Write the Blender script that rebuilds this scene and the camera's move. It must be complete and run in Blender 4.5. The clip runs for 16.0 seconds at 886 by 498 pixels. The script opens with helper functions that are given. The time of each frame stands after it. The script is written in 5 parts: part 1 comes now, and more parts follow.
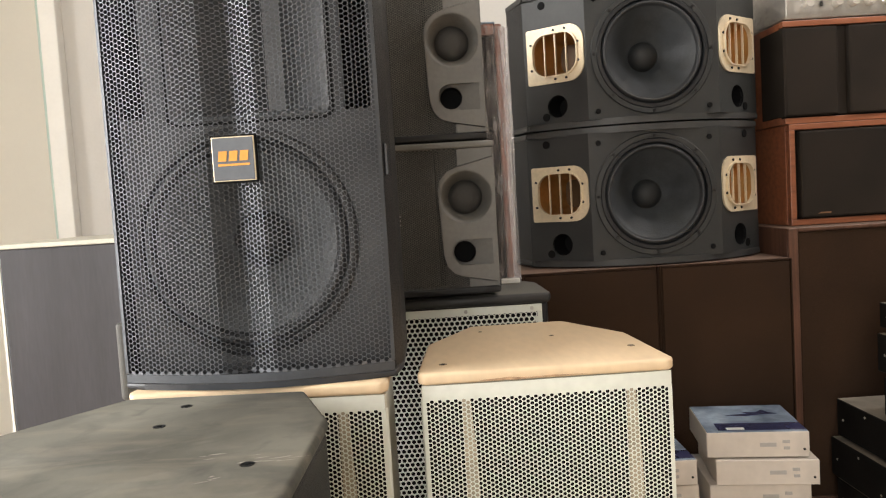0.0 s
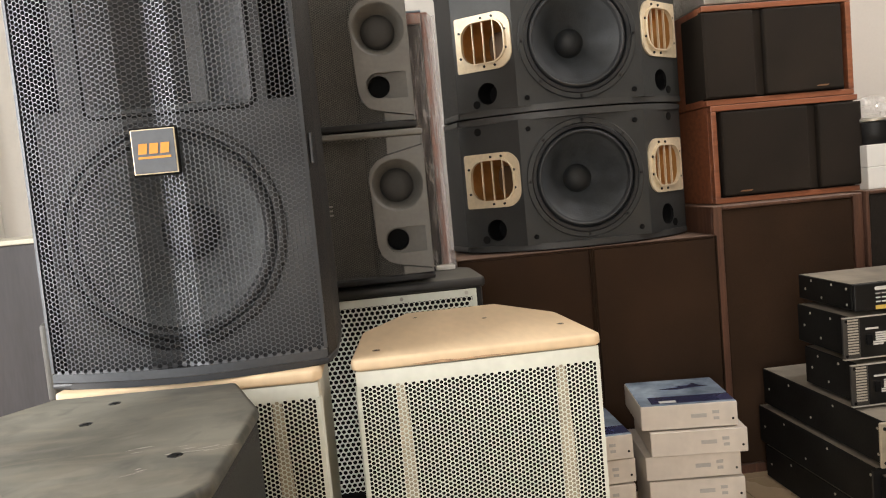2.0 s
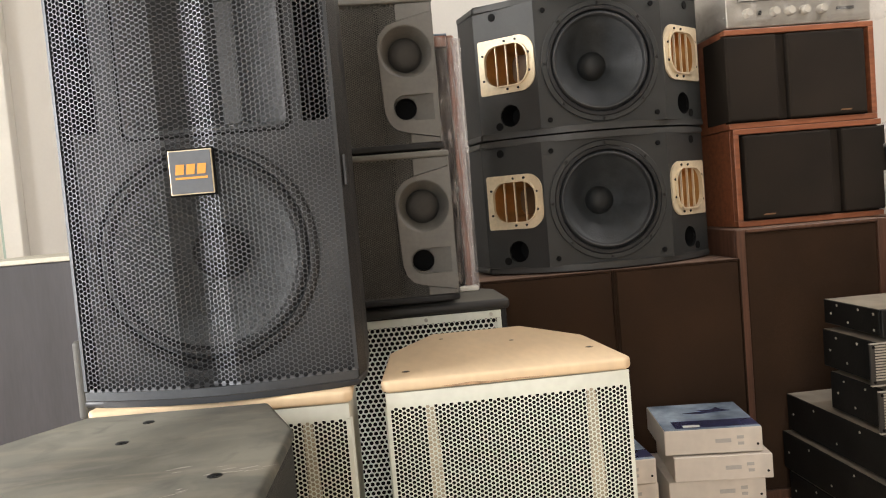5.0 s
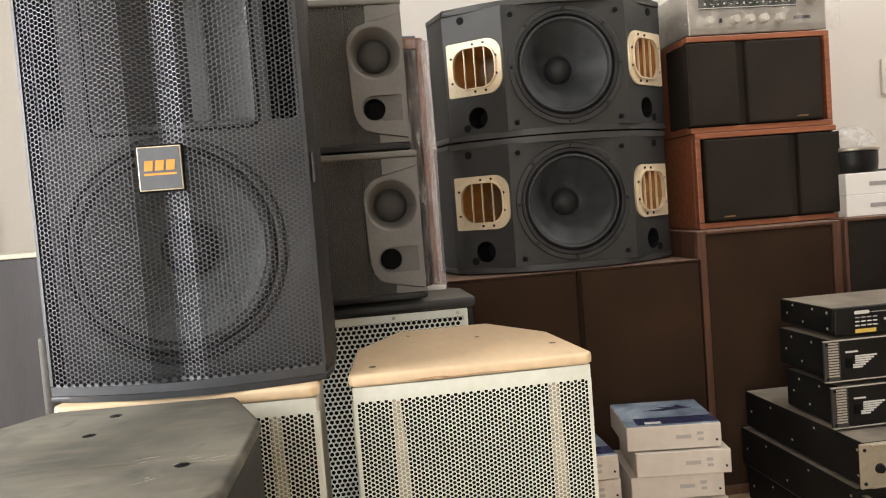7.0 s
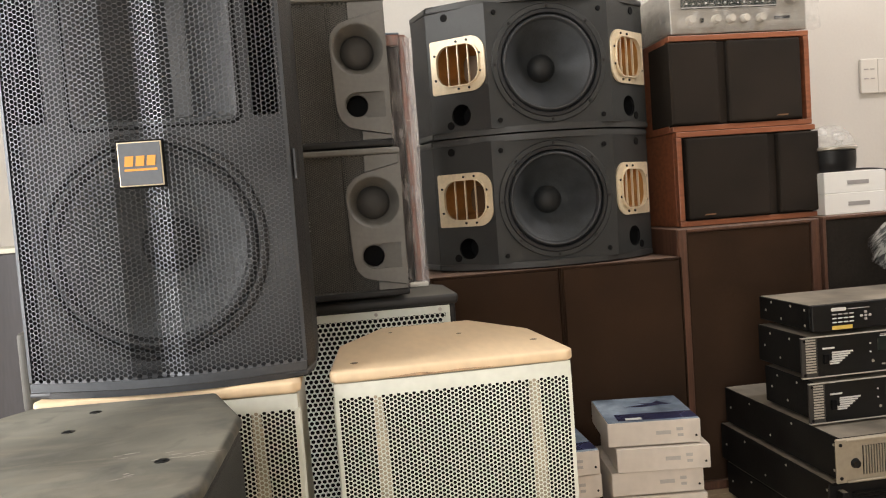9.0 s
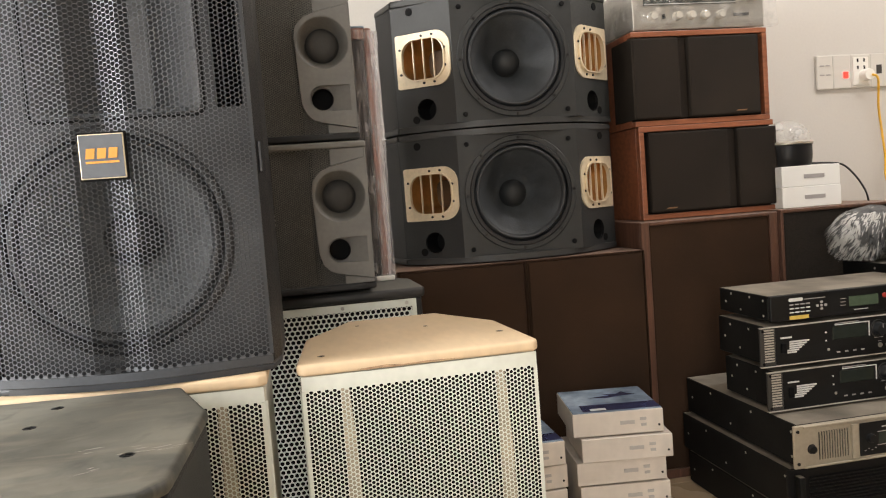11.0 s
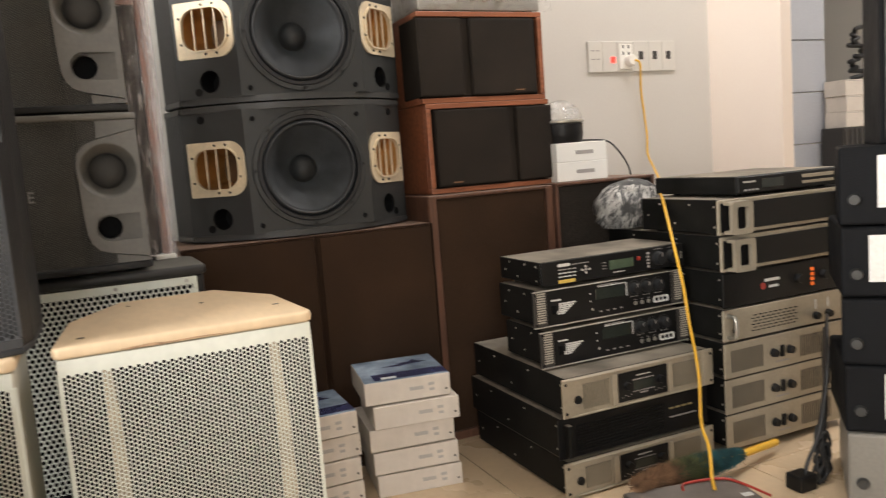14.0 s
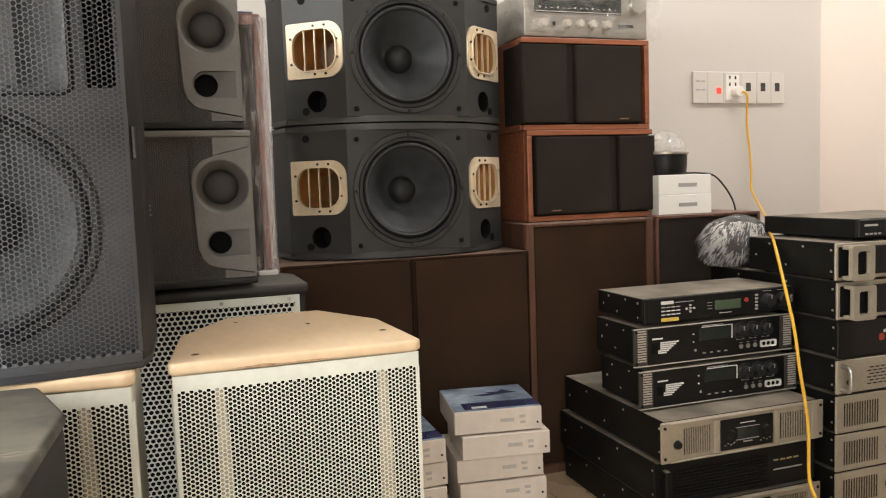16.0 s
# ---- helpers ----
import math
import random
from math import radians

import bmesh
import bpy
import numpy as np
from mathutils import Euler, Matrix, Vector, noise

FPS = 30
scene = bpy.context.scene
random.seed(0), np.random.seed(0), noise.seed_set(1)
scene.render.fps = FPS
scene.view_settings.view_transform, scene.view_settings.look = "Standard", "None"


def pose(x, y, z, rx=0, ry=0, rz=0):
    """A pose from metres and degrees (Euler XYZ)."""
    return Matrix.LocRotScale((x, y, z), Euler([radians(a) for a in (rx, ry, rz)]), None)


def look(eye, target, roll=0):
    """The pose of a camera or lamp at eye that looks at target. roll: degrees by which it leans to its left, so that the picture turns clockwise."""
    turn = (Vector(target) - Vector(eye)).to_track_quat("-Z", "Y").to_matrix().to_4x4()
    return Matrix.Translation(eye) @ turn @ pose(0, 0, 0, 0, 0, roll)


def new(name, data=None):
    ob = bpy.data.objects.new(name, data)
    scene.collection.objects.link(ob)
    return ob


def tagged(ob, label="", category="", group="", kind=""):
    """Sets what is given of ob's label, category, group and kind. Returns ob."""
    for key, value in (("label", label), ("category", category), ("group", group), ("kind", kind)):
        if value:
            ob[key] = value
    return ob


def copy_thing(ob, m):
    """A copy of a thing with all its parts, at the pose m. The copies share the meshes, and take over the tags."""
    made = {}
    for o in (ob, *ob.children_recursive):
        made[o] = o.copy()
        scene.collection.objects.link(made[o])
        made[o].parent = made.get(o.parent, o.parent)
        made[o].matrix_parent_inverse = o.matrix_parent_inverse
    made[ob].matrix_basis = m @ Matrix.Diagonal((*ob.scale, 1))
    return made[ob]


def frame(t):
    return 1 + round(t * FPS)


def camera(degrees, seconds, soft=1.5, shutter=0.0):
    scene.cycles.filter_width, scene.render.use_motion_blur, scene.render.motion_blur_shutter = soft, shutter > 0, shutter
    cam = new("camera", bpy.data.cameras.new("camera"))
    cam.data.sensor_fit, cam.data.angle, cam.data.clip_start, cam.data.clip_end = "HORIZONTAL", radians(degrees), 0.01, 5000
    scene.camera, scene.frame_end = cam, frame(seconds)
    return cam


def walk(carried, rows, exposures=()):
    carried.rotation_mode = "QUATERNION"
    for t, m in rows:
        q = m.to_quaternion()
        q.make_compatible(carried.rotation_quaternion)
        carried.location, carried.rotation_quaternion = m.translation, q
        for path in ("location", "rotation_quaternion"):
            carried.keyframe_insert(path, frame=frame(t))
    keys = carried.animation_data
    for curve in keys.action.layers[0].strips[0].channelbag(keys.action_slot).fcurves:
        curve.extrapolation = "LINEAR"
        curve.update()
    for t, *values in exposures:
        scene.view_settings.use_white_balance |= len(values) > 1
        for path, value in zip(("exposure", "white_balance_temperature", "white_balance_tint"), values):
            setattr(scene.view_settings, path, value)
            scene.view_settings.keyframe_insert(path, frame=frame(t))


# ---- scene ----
cam = camera(60.1, 16.0, soft=1.1, shutter=0.5)
METRES, EYE, TILT, LEAN, TURN = 0.333, 0.87, 0.0, 0.0, -1.0
ROWS = [
    (0.0, 0.0, 0.0, 0.0, -0.23, -3.79, 3.49),
    (0.5, -0.0258, 0.0102, -0.014, -1.65, -4.45, 3.67),
    (1.0, -0.0211, -0.0246, -0.022, -2.94, -4.79, 4.2),
    (1.5, 0.0268, -0.0509, -0.0194, -3.7, -4.67, 4.84),
    (2.0, 0.0661, -0.0401, -0.0329, -4.53, -4.7, 5.24),
    (2.5, 0.0631, -0.0371, -0.0266, -4.67, -4.51, 5.35),
    (3.0, 0.0323, -0.0447, -0.0077, -3.57, -3.59, 5.39),
    (3.2, 0.0225, -0.0447, -0.0045, -3.07, -2.99, 5.37),
    (5.5, -0.0285, -0.0439, -0.0147, -3.98, -3.19, 4.46),
    (6.0, -0.037, -0.06, -0.0099, -4.37, -2.92, 4.24),
    (6.5, -0.0454, -0.0862, -0.0099, -4.73, -2.72, 4.24),
    (7.0, -0.0142, -0.1166, -0.038, -5.9, -3.1, 4.4),
    (7.5, -0.0334, -0.121, -0.0299, -6.24, -3.28, 4.34),
    (8.0, -0.0164, -0.1304, -0.0324, -6.11, -3.07, 4.27),
    (8.5, -0.0021, -0.1322, -0.0357, -6.48, -3.21, 4.23),
    (11.0, -0.0089, -0.1493, -0.0526, -9.62, -3.92, 4.28),
    (11.5, 0.0032, -0.157, -0.052, -10.38, -3.97, 4.38),
    (12.0, 0.0045, -0.1437, -0.066, -11.23, -4.2, 4.23),
    (12.5, 0.005, -0.1434, -0.0718, -12.16, -4.56, 4.06),
    (13.0, 0.0365, -0.1801, -0.0783, -14.03, -4.88, 4.2),
    (13.5, 0.091, -0.2377, -0.0826, -18.09, -5.51, 4.46),
    (13.7, 0.125, -0.2545, -0.08752, -19.73, -5.772, 4.436),
    (13.9, 0.159, -0.2714, -0.09244, -21.86, -6.204, 4.412),
    (14.0, 0.176, -0.2798, -0.0949, -23.36, -6.59, 4.4),
    (14.2, 0.1607, -0.2664, -0.0871, -24.17, -6.732, 3.996),
    (14.4, 0.1454, -0.2531, -0.0793, -24.13, -6.704, 3.592),
    (14.5, 0.1377, -0.2464, -0.0754, -23.89, -6.52, 3.39),
    (14.7, 0.1089, -0.2016, -0.06524, -21.7, -5.942, 2.91),
    (14.9, 0.08018, -0.1568, -0.05508, -20.54, -5.624, 2.43),
    (15.0, 0.0658, -0.1344, -0.05, -20.07, -5.4, 2.19),
    (15.5, 0.0502, -0.1352, -0.0429, -18.81, -5.04, 1.92),
    (16.0, 0.0214, -0.1178, -0.0379, -17.71, -4.76, 2.0),
]
walk(cam, [(t, pose(0, 0, EYE, TILT, LEAN, TURN) @ pose(METRES * x, METRES * y, METRES * z, 90 + pitch, roll, yaw)) for t, x, y, z, yaw, pitch, roll in ROWS])
SHOP, SIDE, RIGHT_FILL, FAR = 88.0, 84.0, 35.0, 26.0
scene.view_settings.exposure = 0.0

# ---- light: a shopfront behind the viewer, a window at the side, soft daylight ----
world = bpy.data.worlds.new("world")
scene.world = world
world.use_nodes = True
sky = world.node_tree.nodes.new("ShaderNodeTexSky")
sky.sky_type, sky.sun_disc = "NISHITA", False
sky.sun_elevation, sky.sun_rotation = radians(38), radians(200)
world.node_tree.links.new(sky.outputs[0], world.node_tree.nodes["Background"].inputs[0])
world.node_tree.nodes["Background"].inputs[1].default_value = 0.12

sun = new("sun", bpy.data.lights.new("sun", "SUN"))
sun.data.energy, sun.data.angle, sun.data.color = 1.0, radians(12), (1.0, 0.95, 0.88)
sun.matrix_basis = look((-3, -9, 8), (0, 0, 0))


def area_lamp(name, eye, target, w, h, watts, color):
    ob = new(name, bpy.data.lights.new(name, "AREA"))
    ob.data.shape, ob.data.size, ob.data.size_y, ob.data.energy, ob.data.color = "RECTANGLE", w, h, watts, color
    ob.matrix_basis = look(eye, target)
    return ob


area_lamp("shopfront_daylight", (-1.2, -3.42, 1.3), (-1.2, 0, 1.3), 1.5, 2.5, SHOP, (1.0, 0.965, 0.92))
area_lamp("side_window_daylight", (-2.55, 0.34, 1.45), (0, 0.34, 1.45), 1.6, 2.0, SIDE, (1.0, 0.97, 0.93)).data.spread = radians(112)
# Unseen fill lamp, added overhead to brighten the right-hand wall.
area_lamp("right_wall_fill_light", (2.1, 1.2, 2.86), (2.1, 1.2, 0), 1.2, 0.12, RIGHT_FILL, (1.0, 0.93, 0.89))
area_lamp("far_tube_light", (3.7, 1.7, 2.86), (3.7, 1.7, 0), 1.2, 0.12, FAR, (1.0, 0.96, 0.93))


# ---- materials ----
def mat(name, color, rough=0.5, metal=0.0, vary=0.15, scale=8.0, fine=0.08, fine_scale=120.0, bump=0.0, bump_scale=200.0,
        dust=0.0, dust_color=(0.35, 0.32, 0.28), dust_low=0.45, spec=0.5, stretch=(1, 1, 1), second=None, stains=()):
    """Two scales of tone, a fine relief, and dust on faces that look up, with sheen painted in where noted."""
    m = bpy.data.materials.new(name)
    m.use_nodes = True
    nt = m.node_tree
    n, l = nt.nodes, nt.links
    b = n["Principled BSDF"]
    b.inputs["Roughness"].default_value, b.inputs["Metallic"].default_value = rough, metal
    b.inputs["Specular IOR Level"].default_value = spec
    co = n.new("ShaderNodeTexCoord")
    mp = n.new("ShaderNodeMapping")
    mp.inputs["Scale"].default_value = stretch
    l.new(co.outputs["Object"], mp.inputs[0])

    def noise_tex(s, detail=4):
        t = n.new("ShaderNodeTexNoise")
        t.inputs["Scale"].default_value, t.inputs["Detail"].default_value = s, detail
        l.new(mp.outputs[0], t.inputs["Vector"])
        return t

    def mixed(kind, a, bb, fac):
        x = n.new("ShaderNodeMix")
        x.data_type, x.blend_type = "RGBA", kind
        for sock, v in ((x.inputs["A"], a), (x.inputs["B"], bb), (x.inputs["Factor"], fac)):
            if isinstance(v, (tuple, float, int)):
                sock.default_value = (*v, 1) if isinstance(v, tuple) else v
            else:
                l.new(v, sock)
        return x.outputs["Result"]

    def ramp(src, lo, hi, v0, v1):
        r = n.new("ShaderNodeMapRange")
        for k, v in (("From Min", lo), ("From Max", hi), ("To Min", v0), ("To Max", v1)):
            r.inputs[k].default_value = v
        l.new(src, r.inputs["Value"])
        return r.outputs["Result"]

    big, small = noise_tex(scale), noise_tex(fine_scale, 2)
    dark = tuple(c * (1 - vary * 1.6) for c in color)
    light = second or tuple(min(1, c * (1 + vary)) for c in color)
    col = mixed("MIX", dark, light, ramp(big.outputs["Fac"], 0.3, 0.7, 0, 1))
    col = mixed("MULTIPLY", col, (0.3, 0.3, 0.3), ramp(small.outputs["Fac"], 0.35, 0.75, 0, fine * 2))
    if dust:
        ge, sx = n.new("ShaderNodeNewGeometry"), n.new("ShaderNodeSeparateXYZ")
        l.new(ge.outputs["Normal"], sx.inputs[0])
        up = ramp(sx.outputs["Z"], 0.75, 0.98, 0, dust)
        mu = n.new("ShaderNodeMath")
        mu.operation = "MULTIPLY"
        l.new(up, mu.inputs[0])
        l.new(ramp(big.outputs["Fac"], 0.30, 0.68, dust_low, 1.0), mu.inputs[1])
        col = mixed("MIX", col, dust_color, mu.outputs[0])
        l.new(ramp(mu.outputs[0], 0, 1, rough, 0.95), b.inputs["Roughness"])
    else:
        l.new(ramp(big.outputs["Fac"], 0.3, 0.7, max(0.03, rough * 0.85), min(1, rough * 1.15)), b.inputs["Roughness"])
    for k, (tint, size, amount, along) in enumerate(stains):
        sm, st = n.new("ShaderNodeMapping"), n.new("ShaderNodeTexNoise")
        sm.inputs["Scale"].default_value, sm.inputs["Location"].default_value = along, (3.1 * k, 1.7 * k, 0)
        sm.inputs["Rotation"].default_value = (0, 0, 0.35 - 0.3 * k)
        st.inputs["Scale"].default_value, st.inputs["Detail"].default_value, st.inputs["Distortion"].default_value = size, 5, 0.8
        l.new(co.outputs["Object"], sm.inputs[0])
        l.new(sm.outputs[0], st.inputs["Vector"])
        col = mixed("MIX", col, tint, ramp(st.outputs["Fac"], 0.50, 0.72, 0, amount))
    l.new(col, b.inputs["Base Color"])
    if bump:
        bt, bn = noise_tex(bump_scale, 3), n.new("ShaderNodeBump")
        bn.inputs["Strength"].default_value, bn.inputs["Distance"].default_value = bump, 0.002
        l.new(bt.outputs["Fac"], bn.inputs["Height"])
        l.new(bn.outputs[0], b.inputs["Normal"])
    return m


M_WALL = mat("wall_paint", (0.600, 0.578, 0.543), 0.75, vary=0.025, scale=1.3, fine=0.02, bump=0.15, bump_scale=90)
M_PINK = mat("pinkish_cream_wall", (0.84, 0.74, 0.66), 0.6, vary=0.02, scale=2, fine=0.01)
M_BRIGHT_PANE = mat("bright_pane_cream", (0.86, 0.83, 0.75), 0.6, vary=0.03, scale=2, fine=0.01)
M_TRIM = mat("white_trim", (0.82, 0.80, 0.75), 0.45, vary=0.04, scale=5, fine=0.02)
M_GLASS_EDGE = mat("mint_glass_edge", (0.45, 0.56, 0.50), 0.4, vary=0.05)
M_FLOOR = mat("beige_tile", (0.66, 0.51, 0.345), 0.28, vary=0.08, scale=3.5, fine=0.04, fine_scale=60)
M_GROUT = mat("grout", (0.30, 0.25, 0.19), 0.9, vary=0.2)
M_CEIL = mat("ceiling_paint", (0.80, 0.79, 0.76), 0.8, vary=0.02)
M_BLACK = mat("black_texture_paint", (0.018, 0.0182, 0.0193), 0.5, vary=0.2, scale=9, bump=0.55, bump_scale=420, dust=0.3, dust_color=(0.10, 0.095, 0.09), spec=0.35)
M_BAFFLE = mat("charcoal_satin_baffle", (0.0255, 0.0275, 0.0280), 0.42, spec=0.5, vary=0.15, scale=6, bump=0.3, bump_scale=600, dust=0.2, dust_color=(0.2, 0.19, 0.18))
M_CASE = mat("black_case_vinyl", (0.0085, 0.009, 0.0105), 0.7, vary=0.2, scale=9, bump=0.5, bump_scale=350, spec=0.12)
M_DEEP = mat("deep_black", (0.006, 0.006, 0.0065), 0.7, vary=0.2, spec=0.12)
M_RUBBER = mat("rubber_surround", (0.012, 0.013, 0.015), 0.42, vary=0.2, bump=0.2)
M_SURROUND = mat("soft_surround", (0.026, 0.028, 0.031), 0.5, vary=0.2, bump=0.2)
M_CONE = mat("paper_cone", (0.042, 0.047, 0.052), 0.5, vary=0.2, scale=20, bump=0.3, bump_scale=150)
M_CAP = mat("dust_cap", (0.016, 0.018, 0.020), 0.7, vary=0.2)
M_HORN_CONE = mat("charcoal_horn_cone", (0.045, 0.043, 0.040), 0.65, vary=0.15, bump=0.2)
M_GREY = mat("grey_plastic_baffle", (0.158, 0.152, 0.140), 0.5, vary=0.1, scale=10, bump=0.3, bump_scale=500, dust=0.25, dust_color=(0.28, 0.26, 0.23))
M_MESH = mat("fine_dark_mesh", (0.155, 0.148, 0.130), 0.5, vary=0.2, scale=9, fine=0.5, fine_scale=700, bump=0.9, bump_scale=700)
M_GRILLE = mat("blue_grey_steel_grille", (0.145, 0.152, 0.168), 0.52, 0.7, vary=0.12, scale=5, bump=0.1)
M_GRILLE_FRAME = mat("dark_steel_frame", (0.035, 0.038, 0.044), 0.42, 0.2, vary=0.15, scale=7, dust=0.3)
M_WHITE_GRILLE = mat("ivory_steel_grille", (0.78, 0.81, 0.74), 0.45, 0.0, vary=0.05, scale=5, fine=0.06, fine_scale=60)
M_MAPLE = mat("raw_maple_board", (0.76, 0.585, 0.385), 0.5, vary=0.05, scale=4, fine=0.05, fine_scale=25, stretch=(3, 1, 1), bump=0.08, bump_scale=60)
M_CREAM_CAB = mat("cream_lacquer_cabinet", (0.63, 0.61, 0.52), 0.5, vary=0.08, scale=7, fine=0.06)
# Besides real dust, the pale upward tone paints a grazing sheen.
M_DUSTY = mat("dusty_black_board", (0.040, 0.042, 0.036), 0.5, vary=0.3, scale=4.5, fine=0.10, fine_scale=45, bump=0.10, bump_scale=160, dust=0.85, dust_color=(0.25, 0.245, 0.205), dust_low=0.22, stains=(((0.055, 0.056, 0.053), 7.0, 0.6, (1, 1.4, 1)), ((0.30, 0.265, 0.20), 9.0, 0.32, (0.8, 2.6, 1)), ((0.05, 0.05, 0.05), 22.0, 0.35, (1, 1, 1)), ((0.40, 0.385, 0.34), 13.0, 0.13, (0.8, 1.5, 1))))
# Two darker golds carry the shade inside the horn throats.
M_GOLD_DARK = mat("shaded_brown_gold", (0.10, 0.058, 0.026), 0.5, 0.2, vary=0.2)
M_GOLD = mat("gold_plated_plastic", (0.48, 0.26, 0.085), 0.38, 0.75, vary=0.1, scale=14)
M_GOLD_PALE = mat("pale_gold_plate", (0.76, 0.65, 0.47), 0.46, 0.4, vary=0.08, scale=18)
M_SCREW = mat("black_screw", (0.02, 0.02, 0.02), 0.35, 0.6, vary=0.2)
M_STEEL = mat("zinc_screw", (0.55, 0.54, 0.5), 0.35, 0.9, vary=0.2)
M_CLOTH = mat("brown_speaker_cloth", (0.051, 0.0285, 0.017), 0.85, vary=0.18, scale=5, fine=0.35, fine_scale=900, bump=0.6, bump_scale=900, spec=0.12)
M_CLOTH_BLACK = mat("black_speaker_cloth", (0.036, 0.029, 0.0235), 0.85, vary=0.2, scale=6, fine=0.5, fine_scale=500, bump=0.6, bump_scale=900, spec=0.12)
M_WALNUT = mat("walnut_vinyl", (0.135, 0.064, 0.040), 0.45, vary=0.25, scale=5, fine=0.25, fine_scale=60, stretch=(14, 14, 1), dust=0.6, dust_color=(0.30, 0.22, 0.17))
M_CHERRY = mat("cherry_veneer", (0.30, 0.105, 0.050), 0.40, vary=0.2, scale=5, fine=0.2, fine_scale=50, stretch=(1.2, 10, 14), dust=0.3, dust_color=(0.36, 0.24, 0.18))
M_ALU = mat("brushed_aluminium", (0.46, 0.44, 0.40), 0.38, 0.75, vary=0.08, scale=6, fine=0.12, fine_scale=90, stretch=(0.5, 1, 14))
M_RIB = mat("pale_aluminium", (0.50, 0.47, 0.41), 0.45, 0.2, vary=0.08)
M_BRASS_PRINT = mat("brass_print", (0.30, 0.24, 0.12), 0.5)
M_CHAMP = mat("champagne_panel", (0.44, 0.39, 0.305), 0.45, 0.35, vary=0.08, scale=8, fine=0.08)
# Dust colour is lifted so that it also paints window reflections on case tops.
M_RACK = mat("black_rack_steel", (0.011, 0.0110, 0.0105), 0.5, vary=0.3, scale=9, dust=0.95, dust_color=(0.31, 0.275, 0.225), bump=0.2, spec=0.14)
M_PANEL = mat("black_front_panel", (0.009, 0.009, 0.0095), 0.42, vary=0.2, scale=9, spec=0.25)
M_LCD = mat("lcd_window", (0.025, 0.030, 0.026), 0.12, vary=0.1)
M_PRINT = mat("white_print", (0.72, 0.72, 0.70), 0.5, vary=0.03)
M_YELLOW_TAG = mat("yellow_sticker", (0.75, 0.55, 0.12), 0.5, vary=0.1)
M_CARTON = mat("white_carton", (0.68, 0.62, 0.555), 0.55, vary=0.06, scale=9, fine=0.05, fine_scale=40)
M_BLUE = mat("blue_printed_lid", (0.13, 0.22, 0.38), 0.22, vary=0.5, scale=9, fine=0.1, second=(0.42, 0.52, 0.64))
M_NAVY = mat("navy_print", (0.035, 0.04, 0.10), 0.25, vary=0.2)
M_GREYPRINT = mat("grey_print", (0.36, 0.34, 0.33), 0.5, vary=0.05)
M_PALEPRINT = mat("pale_grey_print", (0.47, 0.45, 0.43), 0.5, vary=0.05)
M_YELLOW = mat("yellow_cable_jacket", (0.82, 0.47, 0.04), 0.4, vary=0.06)
M_RED = mat("red_wire", (0.36, 0.035, 0.025), 0.4, vary=0.1)
M_CABLE = mat("black_cable", (0.015, 0.015, 0.016), 0.4, vary=0.1)
M_SOCKET = mat("ivory_socket_plastic", (0.63, 0.607, 0.565), 0.35, vary=0.01, fine=0.0)
M_PARTITION = mat("grey_blue_steel_sheet", (0.46, 0.48, 0.53), 0.25, 0.1, vary=0.05, scale=2)
M_OLIVE = mat("far_grey_green_wall", (0.30, 0.30, 0.26), 0.8, vary=0.08, scale=2)
M_SLATE = mat("scuffed_dark_veneer", (0.053, 0.051, 0.059), 0.45, vary=0.16, scale=3, fine=0.12, fine_scale=40, stretch=(5, 5, 0.6), dust=0.6)
M_CHARCOAL = mat("charcoal_panel", (0.042, 0.039, 0.037), 0.5, vary=0.15, scale=3)
M_WRAPWOOD = mat("rosewood_board", (0.33, 0.15, 0.105), 0.35, vary=0.3, scale=6, fine=0.3, fine_scale=30, stretch=(20, 20, 2))
M_LOGO = mat("slate_badge", (0.095, 0.104, 0.120), 0.45, 0.1, vary=0.05)
M_LOGO_GOLD = mat("badge_gold", (0.62, 0.27, 0.035), 0.4, 0.2, vary=0.05)
M_DUSTER_BROWN = mat("brown_duster_pile", (0.26, 0.15, 0.085), 0.9, vary=0.4, scale=30)
M_DUSTER_GREEN = mat("green_duster_pile", (0.13, 0.15, 0.07), 0.9, vary=0.4, scale=30)
M_DUSTER_TEAL = mat("teal_duster_pile", (0.035, 0.12, 0.14), 0.9, vary=0.4, scale=30)
M_GREYBOX = mat("grey_enamel_box", (0.23, 0.215, 0.19), 0.45, vary=0.06, scale=4)


